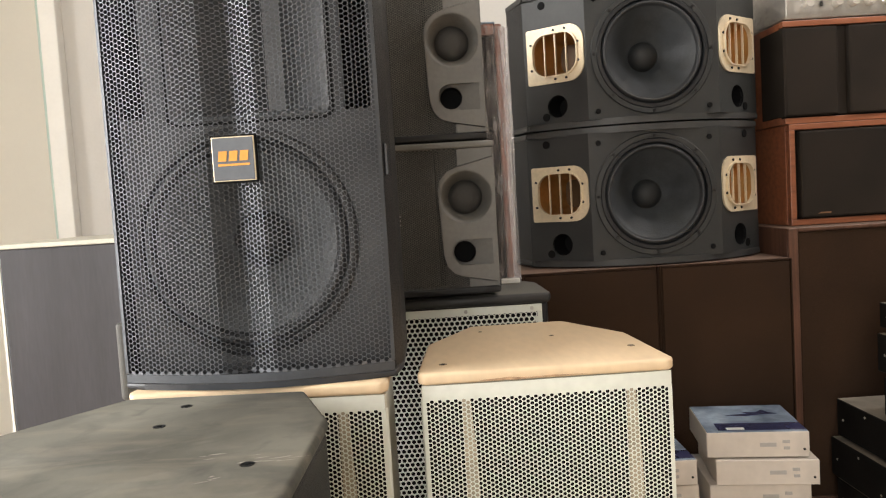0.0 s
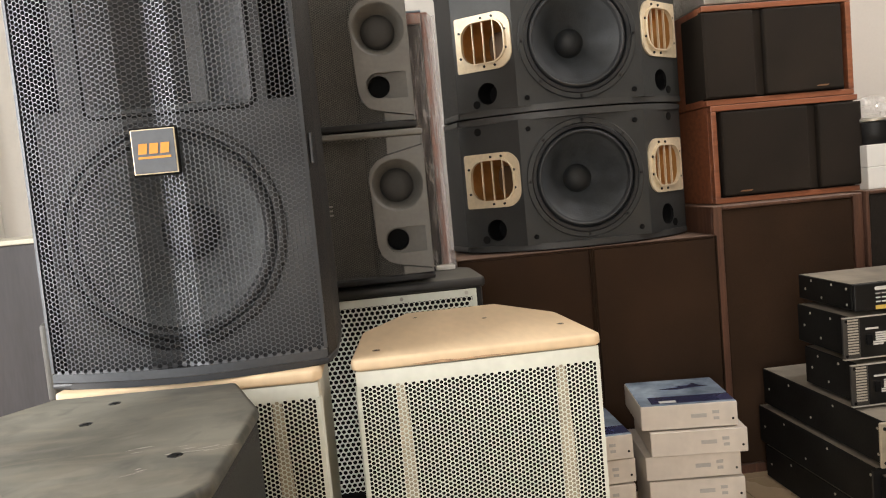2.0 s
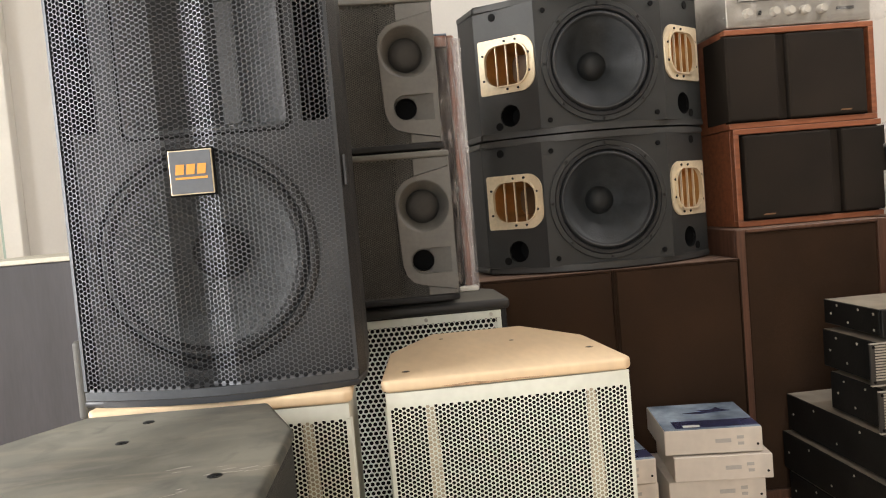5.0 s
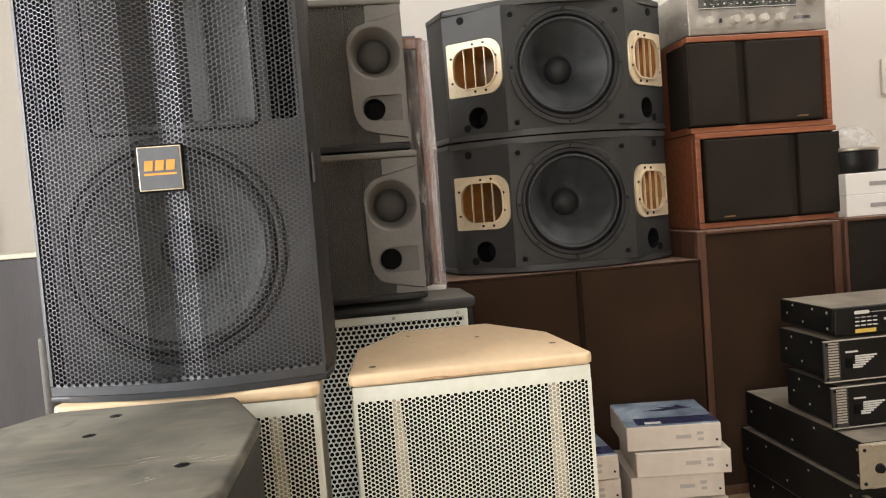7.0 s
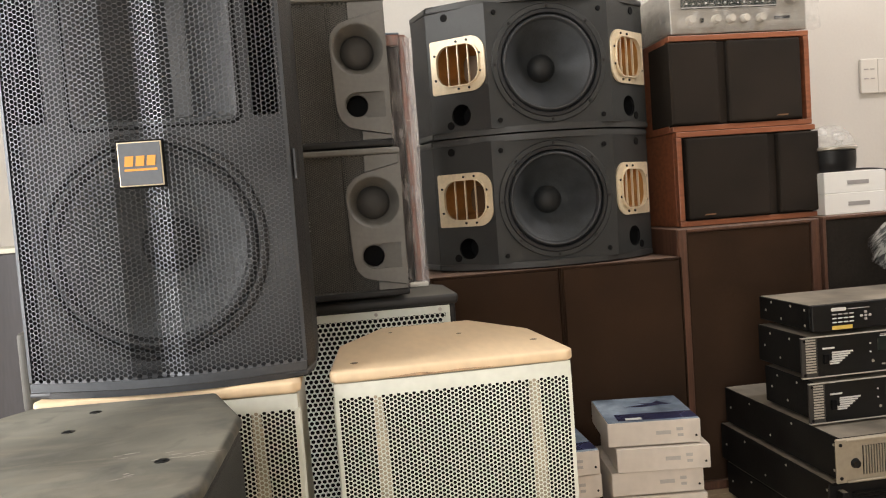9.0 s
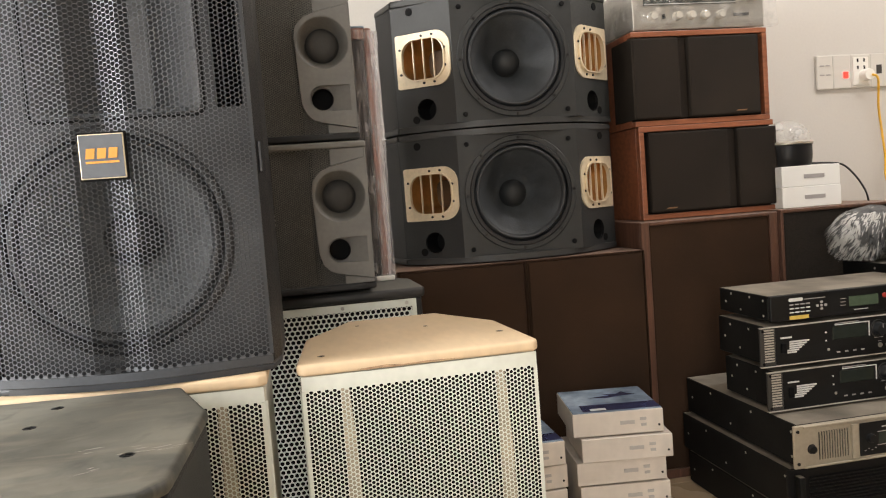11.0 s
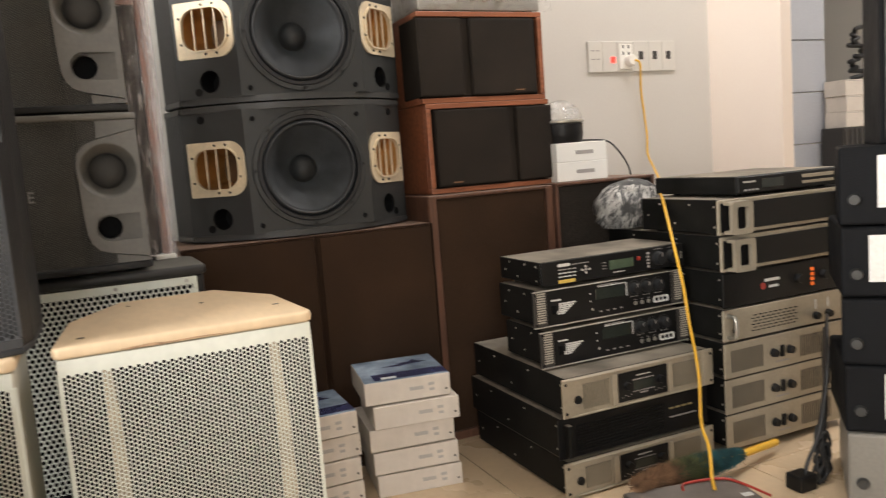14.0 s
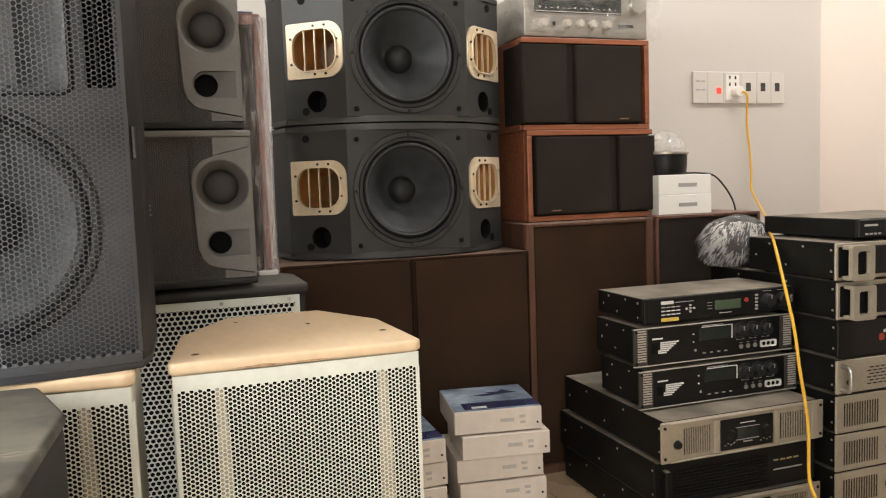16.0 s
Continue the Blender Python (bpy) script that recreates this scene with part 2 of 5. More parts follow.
def glass(name, tint, rough, alpha, stretch=(1, 1, 1), scale=22, lo=0.4, hi=0.7):
    m = bpy.data.materials.new(name)
    m.use_nodes = True
    n, l = m.node_tree.nodes, m.node_tree.links
    out, b = n["Material Output"], n["Principled BSDF"]
    b.inputs["Base Color"].default_value, b.inputs["Roughness"].default_value = (*tint, 1), rough
    b.inputs["Specular IOR Level"].default_value = 1.0
    tr, mx, no, rg = n.new("ShaderNodeBsdfTransparent"), n.new("ShaderNodeMixShader"), n.new("ShaderNodeTexNoise"), n.new("ShaderNodeMapRange")
    co, bp = n.new("ShaderNodeTexCoord"), n.new("ShaderNodeBump")
    no.inputs["Scale"].default_value, no.inputs["Detail"].default_value = scale, 3
    mp = n.new("ShaderNodeMapping")
    mp.inputs["Scale"].default_value = stretch
    l.new(co.outputs["Object"], mp.inputs[0])
    l.new(mp.outputs[0], no.inputs["Vector"])
    rg.inputs["From Min"].default_value, rg.inputs["From Max"].default_value = lo, hi
    rg.inputs["To Min"].default_value, rg.inputs["To Max"].default_value = alpha * 0.35, alpha * 1.6
    l.new(no.outputs["Fac"], rg.inputs["Value"])
    bp.inputs["Strength"].default_value, bp.inputs["Distance"].default_value = 0.7, 0.01
    l.new(no.outputs["Fac"], bp.inputs["Height"])
    l.new(bp.outputs[0], b.inputs["Normal"])
    l.new(rg.outputs[0], mx.inputs[0])
    l.new(tr.outputs[0], mx.inputs[1])
    l.new(b.outputs[0], mx.inputs[2])
    l.new(mx.outputs[0], out.inputs[0])
    return m


# Pale tint and streaky opacity paint highlights, sheen and haze into the films.
M_FILM = glass("clear_wrapping_film", (0.78, 0.76, 0.73), 0.07, 0.15, (1, 1, 1), 30, 0.45, 0.68)
M_WRAP = glass("tight_wrapping_film", (0.74, 0.70, 0.70), 0.10, 0.30, (3.5, 3.5, 0.5), 30, 0.38, 0.74)
M_FILM_GLINT = glass("film_edge_highlight", (0.66, 0.60, 0.60), 0.16, 0.30, (3, 3, 0.4), 26, 0.35, 0.75)
M_DOME = glass("clear_plastic_dome", (0.80, 0.80, 0.78), 0.06, 0.30)


def emit(name, color, strength):
    m = bpy.data.materials.new(name)
    m.use_nodes = True
    b = m.node_tree.nodes["Principled BSDF"]
    b.inputs["Emission Color"].default_value, b.inputs["Emission Strength"].default_value = (*color, 1), strength
    b.inputs["Base Color"].default_value = (*color, 1)
    return m


M_NEON = emit("red_neon_switch", (1.0, 0.03, 0.02), 2.5)
M_LED = emit("orange_led", (1.0, 0.18, 0.02), 0.35)


# ---- mesh helpers: things face -y, x to the right, z up ----
def thing(name, loc, label, category, group="", kind="", rz=0):
    ob = new(name)
    ob.empty_display_size = 0.05
    ob.matrix_basis = pose(*loc, 0, 0, rz)
    return tagged(ob, label, category, group, kind)


def part(name, bm, material, parent, label="", smooth=None):
    me = bpy.data.meshes.new(name)
    bmesh.ops.recalc_face_normals(bm, faces=bm.faces)
    bm.to_mesh(me)
    bm.free()
    me.materials.append(material)
    if smooth is not None:
        me.shade_smooth()
        me.set_sharp_from_angle(angle=radians(smooth))
    ob = new(name, me)
    ob.parent = parent
    if label:
        ob["label"] = label
    return ob


def solo(name, bm, material, loc, label, category, group="", kind="", rz=0, smooth=None):
    ob = part(name, bm, material, None, "", smooth)
    ob.matrix_basis = pose(*loc, 0, 0, rz)
    return tagged(ob, label, category, group, kind)


def box(x0, x1, y0, y1, z0, z1, bevel=0.0, seg=2, bm=None):
    own = bmesh.new()
    bmesh.ops.create_cube(own, size=1)
    for v in own.verts:
        v.co = ((x0 + x1) / 2 + v.co.x * (x1 - x0), (y0 + y1) / 2 + v.co.y * (y1 - y0), (z0 + z1) / 2 + v.co.z * (z1 - z0))
    if bevel:
        bmesh.ops.bevel(own, geom=own.edges[:], offset=bevel, segments=seg, affect="EDGES", profile=0.5)
    return merge(bm, own)


def merge(bm, own):
    if bm is None:
        return own
    me = bpy.data.meshes.new("tmp")
    own.to_mesh(me)
    own.free()
    bm.from_mesh(me)
    bpy.data.meshes.remove(me)
    return bm


def prism(outline, z0, z1, bevel=0.0, seg=2, bm=None):
    """An upright prism on a plan outline of (x, y)."""
    own = bmesh.new()
    lo = [own.verts.new((x, y, z0)) for x, y in outline]
    hi = [own.verts.new((x, y, z1)) for x, y in outline]
    own.faces.new(lo[::-1])
    own.faces.new(hi)
    for i in range(len(lo)):
        j = (i + 1) % len(lo)
        own.faces.new((lo[i], lo[j], hi[j], hi[i]))
    if bevel:
        bmesh.ops.bevel(own, geom=own.edges[:], offset=bevel, segments=seg, affect="EDGES", profile=0.5)
    return merge(bm, own)


def slab(outline, y0, y1, bevel=0.0, seg=2, bm=None):
    """A prism on an elevation outline of (x, z), from y0 to y1."""
    own = bmesh.new()
    a = [own.verts.new((x, y0, z)) for x, z in outline]
    b = [own.verts.new((x, y1, z)) for x, z in outline]
    own.faces.new(a)
    own.faces.new(b[::-1])
    for i in range(len(a)):
        j = (i + 1) % len(a)
        own.faces.new((a[j], a[i], b[i], b[j]))
    if bevel:
        bmesh.ops.bevel(own, geom=own.edges[:], offset=bevel, segments=seg, affect="EDGES", profile=0.5)
    return merge(bm, own)


def lathe(profile, cx=0, cz=0, n=48, bm=None, y=0.0):
    """Turns (radius, depth) about an axis along y through (cx, cz)."""
    own = bmesh.new()
    rings = []
    for r, d in profile:
        if r < 1e-6:
            rings.append([own.verts.new((cx, y + d, cz))])
        else:
            rings.append([own.verts.new((cx + r * math.cos(a), y + d, cz + r * math.sin(a))) for a in [2 * math.pi * i / n for i in range(n)]])
    for p, q in zip(rings, rings[1:]):
        for i in range(n):
            j = (i + 1) % n
            if len(p) == 1 and len(q) == 1:
                continue
            if len(p) == 1:
                own.faces.new((p[0], q[i], q[j]))
            elif len(q) == 1:
                own.faces.new((p[i], q[0], p[j]))
            else:
                own.faces.new((p[i], q[i], q[j], p[j]))
    return merge(bm, own)


def disc_z(r, z0, z1, cx=0, cy=0, n=20, bm=None, bevel=0.0):
    return prism([(cx + r * math.cos(2 * math.pi * i / n), cy + r * math.sin(2 * math.pi * i / n)) for i in range(n)], z0, z1, bevel, 1, bm)


def disc_y(r, y0, y1, cx=0, cz=0, n=16, bm=None):
    return lathe([(0, y0), (r * 0.9, y0), (r, y0 + (y1 - y0) * 0.2), (r, y1), (0, y1)], cx, cz, n, bm)


def rrect(x0, x1, z0, z1, r, n=5):
    pts = []
    rs = r if isinstance(r, (tuple, list)) else (r,) * 4
    for (cx, cz, a0), q in zip(((x1, z0, -90), (x1, z1, 0), (x0, z1, 90), (x0, z0, 180)), rs):
        sx, sz = (-1 if cx == x1 else 1), (-1 if cz == z1 else 1)
        for i in range(n + 1):
            a = radians(a0 + 90 * i / n)
            pts.append((cx + sx * q + q * math.cos(a), cz + sz * q + q * math.sin(a)))
    return pts


def circle(cx, cz, r, n=32):
    return [(cx + r * math.cos(2 * math.pi * i / n), cz + r * math.sin(2 * math.pi * i / n)) for i in range(n)]


def holed(outer, holes, place, thick=0.012, bm=None):
    """A panel with holes right through it. place maps (x, z, depth) to a point."""
    own = bmesh.new()
    loops = []
    for loop in [outer, *holes]:
        vs = [own.verts.new((x, 0, z)) for x, z in loop]
        loops.append(vs)
        for i in range(len(vs)):
            own.edges.new((vs[i], vs[(i + 1) % len(vs)]))
    bmesh.ops.triangle_fill(own, use_beauty=True, use_dissolve=False, edges=own.edges[:])
    flat = [(v.co.x, v.co.z) for v in own.verts]
    own.verts.index_update()
    tris = [[v.index for v in f.verts] for f in own.faces]
    order = [[v.index for v in vs] for vs in loops]
    own.free()
    own = bmesh.new()
    front = [own.verts.new(place(x, z, 0)) for x, z in flat]
    back = [own.verts.new(place(x, z, thick)) for x, z in flat]
    for t in tris:
        own.faces.new([front[i] for i in t])
        own.faces.new([back[i] for i in reversed(t)])
    for o in order:
        for i in range(len(o)):
            a, b = o[i], o[(i + 1) % len(o)]
            own.faces.new((front[a], front[b], back[b], back[a]))
    return merge(bm, own)


def tube(points, r, n=8, bm=None):
    """A round cable through smooth points."""
    own = bmesh.new()
    P = [Vector(p) for p in points]
    path = []
    for i in range(len(P) - 1):
        p0, p1, p2, p3 = P[max(i - 1, 0)], P[i], P[i + 1], P[min(i + 2, len(P) - 1)]
        for k in range(6):
            t = k / 6
            path.append(0.5 * (2 * p1 + (p2 - p0) * t + (2 * p0 - 5 * p1 + 4 * p2 - p3) * t * t + (3 * p1 - p0 - 3 * p2 + p3) * t ** 3))
    path.append(P[-1])
    rings = []
    for i, p in enumerate(path):
        d = (path[min(i + 1, len(path) - 1)] - path[max(i - 1, 0)]).normalized()
        u = d.cross(Vector((0.3, 0.9, 0.2))).normalized()
        w = d.cross(u)
        rings.append([own.verts.new(p + r * (math.cos(2 * math.pi * k / n) * u + math.sin(2 * math.pi * k / n) * w)) for k in range(n)])
    for a, b in zip(rings, rings[1:]):
        for k in range(n):
            own.faces.new((a[k], a[(k + 1) % n], b[(k + 1) % n], b[k]))
    own.faces.new(rings[0][::-1])
    own.faces.new(rings[-1])
    return merge(bm, own)


def grille_mesh(name, x0, x1, z0, z1, pitch, hole, bow, material, parent, label="", thick=0.0015, sides=6, level=False):
    """A steel sheet with staggered holes, in upright columns or in level rows; bow(x) gives its depth."""
    u0, u1, v0, v1 = (z0, z1, x0, x1) if level else (x0, x1, z0, z1)
    cols, rows = int((u1 - u0) / (pitch * 0.866)), int((v1 - v0) / pitch)
    pitch = (v1 - v0) / (rows + 0.3)
    out_r, verts, faces = pitch / math.sqrt(3), [], []
    ring = [(math.cos(2 * math.pi * k / sides), math.sin(2 * math.pi * k / sides)) for k in range(sides)]
    rim = [(c, s) if sides == 6 or k % 2 == 0 else (c * 0.866, s * 0.866) for k, (c, s) in enumerate(ring)]

    def spot(u, v, d):
        x, z = (v, u) if level else (u, v)
        return (x, bow(x) + d, z)

    for c in range(cols):
        cu = u0 + (c + 0.5) * (u1 - u0) / cols
        for r in range(rows):
            cv = v0 + (r + 0.3 + 0.5 * (c % 2)) * pitch
            b = len(verts)
            for pts, rad, dep in ((rim, out_r, 0), (ring, hole, 0), (ring, hole * 0.97, thick)):
                verts += [spot(cu + rad * p, cv + rad * q, dep) for p, q in pts]
            for k in range(sides):
                j = (k + 1) % sides
                faces.append((b + k, b + j, b + sides + j, b + sides + k))
                faces.append((b + sides + k, b + sides + j, b + 2 * sides + j, b + 2 * sides + k))
        # a solid cell closes the zigzag at the end of each column
        cv = v0 + (rows + 0.3 if c % 2 == 0 else -0.2) * pitch
        b = len(verts)
        verts += [spot(cu + out_r * p, cv + out_r * q, 0) for p, q in rim]
        faces.append(tuple(range(b, b + sides)))
    me = bpy.data.meshes.new(name)
    me.from_pydata(verts, [], faces)
    me.materials.append(material)
    ob = new(name, me)
    ob.parent = parent
    if label:
        ob["label"] = label
    return ob


def flat_place(x, z, d):
    return (x, d, z)


# ---- the room ----
FLOOR = -0.03


def wall(name, x0, x1, y0, y1, z0=FLOOR - 0.05, z1=2.95, material=M_WALL, label="off-white painted plaster wall"):
    return solo(name, box(x0, x1, y0, y1, z0, z1), material, (0, 0, 0), label, "wall", kind="structure")


floor = solo("floor", box(-4.5, 6.0, -5.0, 6.0, FLOOR - 0.1, FLOOR - 0.003), M_GROUT, (0, 0, 0), "glossy beige ceramic tile floor with thin joints", "floor", kind="structure")
solo("ceiling", box(-4.5, 6.0, -5.0, 6.0, 2.95, 3.05), M_CEIL, (0, 0, 0), "plain white ceiling", "ceiling", kind="structure")
wall("wall_north", -1.09, 2.53, 2.4, 2.55)
# Pinker and paler than the other walls.
solo("wall_return", prism([(2.43, 2.4), (2.53, 2.12), (2.62, 2.15), (2.62, 2.4)], FLOOR - 0.05, 2.95), M_PINK, (0, 0, 0), "pinkish cream end of a wall beside the opening", "wall", kind="structure")
wall("wall_west", -2.75, -2.6, -3.6, 6.0, 0.0, 0.35)
wall("wall_west_upper", -2.75, -2.6, -3.6, 6.0, 2.5, 2.95)
wall("wall_west_south", -2.75, -2.6, -3.6, -0.4, 0.35, 2.5)
wall("wall_west_north", -2.75, -2.6, 1.25, 6.0, 0.35, 2.5)
wall("wall_south", -0.4, 6.0, -3.6, -3.45)
wall("wall_south_west", -4.5, -1.95, -3.6, -3.45)
wall("wall_south_lintel", -1.95, -0.4, -3.6, -3.45, 2.6, 2.95)
wall("wall_east", 5.0, 5.15, -3.6, 6.0)
wall("wall_far", -4.5, 6.0, 4.6, 4.75, material=M_OLIVE, label="grey-green wall of the space behind")
# Pale cream sheet stands in for the bright glass at the left.
wall("alcove_pane_stand_in", -2.6, -1.09, 2.62, 2.75, material=M_BRIGHT_PANE, label="bright cream sheet standing in for lit glass beside the corner trim")

# white corner trim with the mint edge of a glass panel
trim = thing("trim", (-1.094, 2.38, FLOOR), "white painted vertical frame with a mint glass edge", "trim", kind="structure")
part("frame_post", box(-0.035, 0.018, -0.02, 0.06, 0, 2.95, 0.004), M_TRIM, trim)
part("pane_edge", box(-0.045, -0.036, -0.012, 0.03, 0, 2.95, 0.002), M_GLASS_EDGE, trim, "mint green edge of a glass panel")

# partition of grey sheets beyond the opening
partition = thing("partition", (3.495, 2.85, FLOOR), "grey-blue glossy steel sheet partition with horizontal seams", "partition", kind="structure")
for i in range(11):
    part("panel", box(-0.25, 0.17, 0, 0.03, i * 0.27, i * 0.27 + 0.265, 0.003, 1), M_PARTITION, partition)


# ---- loudspeaker pieces ----
def woofer(parent, cx, cz, R, y, depth=0.09, screws=8, paper=M_CONE, ring_label="rubber edged frame ring"):
    """A bass driver let into a baffle at depth y: frame, surround, cone and cap."""
    f = [(R * 1.0, 0.004), (R * 1.0, -0.004), (R * 0.985, -0.006), (R * 0.93, -0.006), (R * 0.915, -0.002), (R * 0.905, 0.006)]
    part("frame_ring", lathe(f, cx, cz, 64, None, y), M_RUBBER, parent, ring_label, 40)
    s = [(R * (0.91 - 0.11 * k / 8), 0.004 - 0.010 * math.sin(math.pi * k / 8)) for k in range(9)]
    part("surround", lathe(s, cx, cz, 64, None, y), M_SURROUND, parent, "", 60)
    c = [(R * 0.80, 0.004), (R * 0.72, 0.016), (R * 0.55, depth * 0.52), (R * 0.40, depth * 0.80), (R * 0.30, depth * 0.95), (R * 0.22, depth)]
    part("cone", lathe(c, cx, cz, 64, None, y), paper, parent, "dark paper cone", 60)
    d = [(R * 0.27, depth * 0.96), (R * 0.26, depth * 0.82), (R * 0.215, depth * 0.68), (R * 0.13, depth * 0.58), (0, depth * 0.54)]
    part("dust_cap", lathe(d, cx, cz, 40, None, y), M_CAP, parent, "", 60)
    for k in range(screws):
        a = 2 * math.pi * (k + 0.5) / screws
        part("screw", disc_y(R * 0.022, y - 0.009, y, cx + R * 0.955 * math.cos(a), cz + R * 0.955 * math.sin(a), 10), M_SCREW, parent)


M_SATIN = mat("satin_grey_band", (0.036, 0.0365, 0.0355), 0.48, vary=0.12, scale=7, bump=0.15, bump_scale=400)


# ---- karaoke speakers: a faceted front, two gold horns each ----
def karaoke_speaker(loc):
    W, H, D = 0.321, 0.370, 0.362
    t = thing("karaoke_speaker", loc, "black karaoke loudspeaker with gold slatted horns, stacked on brown cabinets", "loudspeaker", "stacked karaoke speakers")
    core, DEP = 0.174, 0.113
    inner = [(-W + 0.03, 0.19), (W - 0.03, 0.19), (W - 0.045, D - 0.01), (-W + 0.045, D - 0.01)]
    part("cabinet", prism(inner, 0.012, H - 0.012), M_DEEP, t)
    side = [(W, DEP + 0.002), (W + 0.032, 0.22), (W - 0.01, D), (W - 0.05, D), (W - 0.005, 0.22), (W - 0.014, DEP + 0.010)]
    for s in (-1, 1):
        part("side_panel", prism([(s * x, y) for x, y in side], 0.01, H - 0.01, 0.002, 1), M_BLACK, t)
    part("back_panel", box(-W + 0.05, W - 0.05, D - 0.012, D, 0.01, H - 0.01), M_BLACK, t)
    for z0, z1 in ((0.0, 0.017), (H - 0.017, H)):
        edge = [(W * k / 7, -0.020 + 0.126 * (abs(k) / 7) ** 2.2) for k in range(-7, 8)] + [(W + 0.034, 0.22), (W - 0.01, D), (-W + 0.01, D), (-W - 0.034, 0.22), (-W - 0.003, 0.102)]
        part("end_band", prism(edge, z0, z1, 0.005), M_SATIN, t, "rounded satin grey end band")
    for fx in (-0.22, 0.22):
        for fy in (0.10, 0.29):
            part("foot", disc_z(0.014, -0.0045, 0.001, fx, fy, 14), M_RUBBER, t, "rubber foot")
    cz, R = 0.185, 0.148
    part("centre_baffle", holed([(-core, 0.015), (core, 0.015), (core, H - 0.015), (-core, H - 0.015)], [circle(0, cz, R * 0.98, 64)], flat_place, 0.015), M_BAFFLE, t)
    woofer(t, 0, cz, R, 0.0, 0.095, 0)
    part("driver_flange", lathe([(R * 1.10, 0.001), (R * 1.10, -0.003), (R * 1.085, -0.005), (R * 1.005, -0.005), (R * 1.0, 0.001)], 0, cz, 64), M_BAFFLE, t, "satin grey driver flange", 40)
    for k in range(8):
        a = 2 * math.pi * k / 8
        part("screw", disc_y(0.0042, -0.0075, -0.004, R * 1.045 * math.cos(a), cz + R * 1.045 * math.sin(a), 10), M_SCREW, t)
    for sx, sz in ((-1, -1), (1, -1), (-1, 1), (1, 1)):
        part("fixing", disc_y(0.007, -0.004, 0.004, sx * 0.148, cz - 0.003 + sz * 0.146, 12), M_DEEP, t)
    for s in (-1, 1):
        L = math.hypot(W - core, DEP)
        ux, uy = (W - core) / L, DEP / L

        def place(x, z, d, s=s, ux=ux, uy=uy):
            return (s * (core + x * ux + d * -uy), x * uy + d * ux, z)

        hx0, hx1, hz0, hz1 = 0.005, 0.174, 0.124, 0.274
        mx, mz = (hx0 + hx1) / 2 - 0.001, (hz0 + hz1) / 2
        r = (0.006, 0.006, 0.045, 0.045)
        plate = rrect(hx0, hx1, hz0, hz1, r, 8)
        mouth = rrect(hx0 + 0.019, hx1 - 0.021, hz0 + 0.020, hz1 - 0.020, 0.040, 8)
        port = circle(0.090, 0.061, 0.030, 28)
        part("side_baffle", holed([(0, 0.015), (L, 0.015), (L, H - 0.015), (0, H - 0.015)], [mouth, port], place, 0.008), M_BAFFLE, t)
        horn = part("horn", holed(plate, [mouth], lambda x, z, d: place(x, z, d - 0.005), 0.012), M_GOLD_PALE, t, "pale gold horn plate")
        lip = rrect(hx0 + 0.0155, hx1 - 0.0175, hz0 + 0.0165, hz1 - 0.0165, 0.043, 8)
        part("mouth_rim", holed(lip, [mouth], lambda x, z, d: place(x, z, d - 0.012), 0.007), M_GOLD_PALE, horn, "raised gold rim")
        bm = bmesh.new()
        rings = [[bm.verts.new(place(mx + (x - mx) * k, mz + (z - mz) * q, d)) for x, z in mouth] for k, q, d in ((1, 1, 0.0), (0.92, 0.92, 0.02), (0.72, 0.80, 0.05), (0.50, 0.7, 0.095))]
        for a, b in zip(rings, rings[1:]):
            for i in range(len(a)):
                bm.faces.new((a[i], a[(i + 1) % len(a)], b[(i + 1) % len(b)], b[i]))
        part("throat", bm, M_GOLD, horn, "gold horn throat", 50)
        eb = bmesh.new()
        eb.faces.new([eb.verts.new(place(mx + (x - mx) * 0.51, mz + (z - mz) * 0.71, 0.094)) for x, z in mouth])
        part("throat_end", eb, M_GOLD_DARK, horn, "throat end with its shade put into a dark brown-gold")
        for vx in (mx - 0.032, mx, mx + 0.032):
            vb = bmesh.new()
            c = [vb.verts.new(place(vx + a, z, d)) for d in (-0.0045, 0.0015) for z in (hz0 + 0.018, hz1 - 0.018) for a in (-0.0014, 0.0014)]
            for f in ((0, 1, 3, 2), (4, 5, 7, 6), (0, 1, 5, 4), (2, 3, 7, 6), (0, 2, 6, 4), (1, 3, 7, 5)):
                vb.faces.new([c[i] for i in f])
            part("vane", vb, M_GOLD_PALE, horn)
        for fx, fz in ((0.15, 0.03), (0.5, 0.03), (0.06, 0.33), (0.06, 0.68), (0.15, 0.97), (0.5, 0.97), (0.95, 0.25), (0.95, 0.75)):
            px, pz = hx0 + 0.006 + fx * (hx1 - hx0 - 0.012), hz0 + 0.006 + fz * (hz1 - hz0 - 0.012)
            if fx == 0.15:
                px += 0.022
            sb = bmesh.new()
            q = [[sb.verts.new(place(px + 0.0035 * math.cos(a * math.pi / 4), pz + 0.0035 * math.sin(a * math.pi / 4), d)) for a in range(8)] for d in (-0.004, -0.008)]
            sb.faces.new(q[1])
            for i in range(8):
                sb.faces.new((q[0][i], q[0][(i + 1) % 8], q[1][(i + 1) % 8], q[1][i]))
            part("screw", sb, M_SCREW, horn)
        pb = bmesh.new()
        q = [[pb.verts.new(place(x, z, d)) for x, z in port] for d in (0.0, 0.07)]
        for i in range(len(port)):
            j = (i + 1) % len(port)
            pb.faces.new((q[0][i], q[0][j], q[1][j], q[1][i]))
        pb.faces.new(q[1])
        part("port_tube", pb, M_DEEP, t, "black reflex port", 40)
        for fz in (0.035, H - 0.035):
            fb = bmesh.new()
            q = [[fb.verts.new(place(0.125 + 0.011 * math.cos(a * math.pi / 6), fz + 0.011 * math.sin(a * math.pi / 6), d)) for a in range(12)] for d in (0.004, -0.002)]
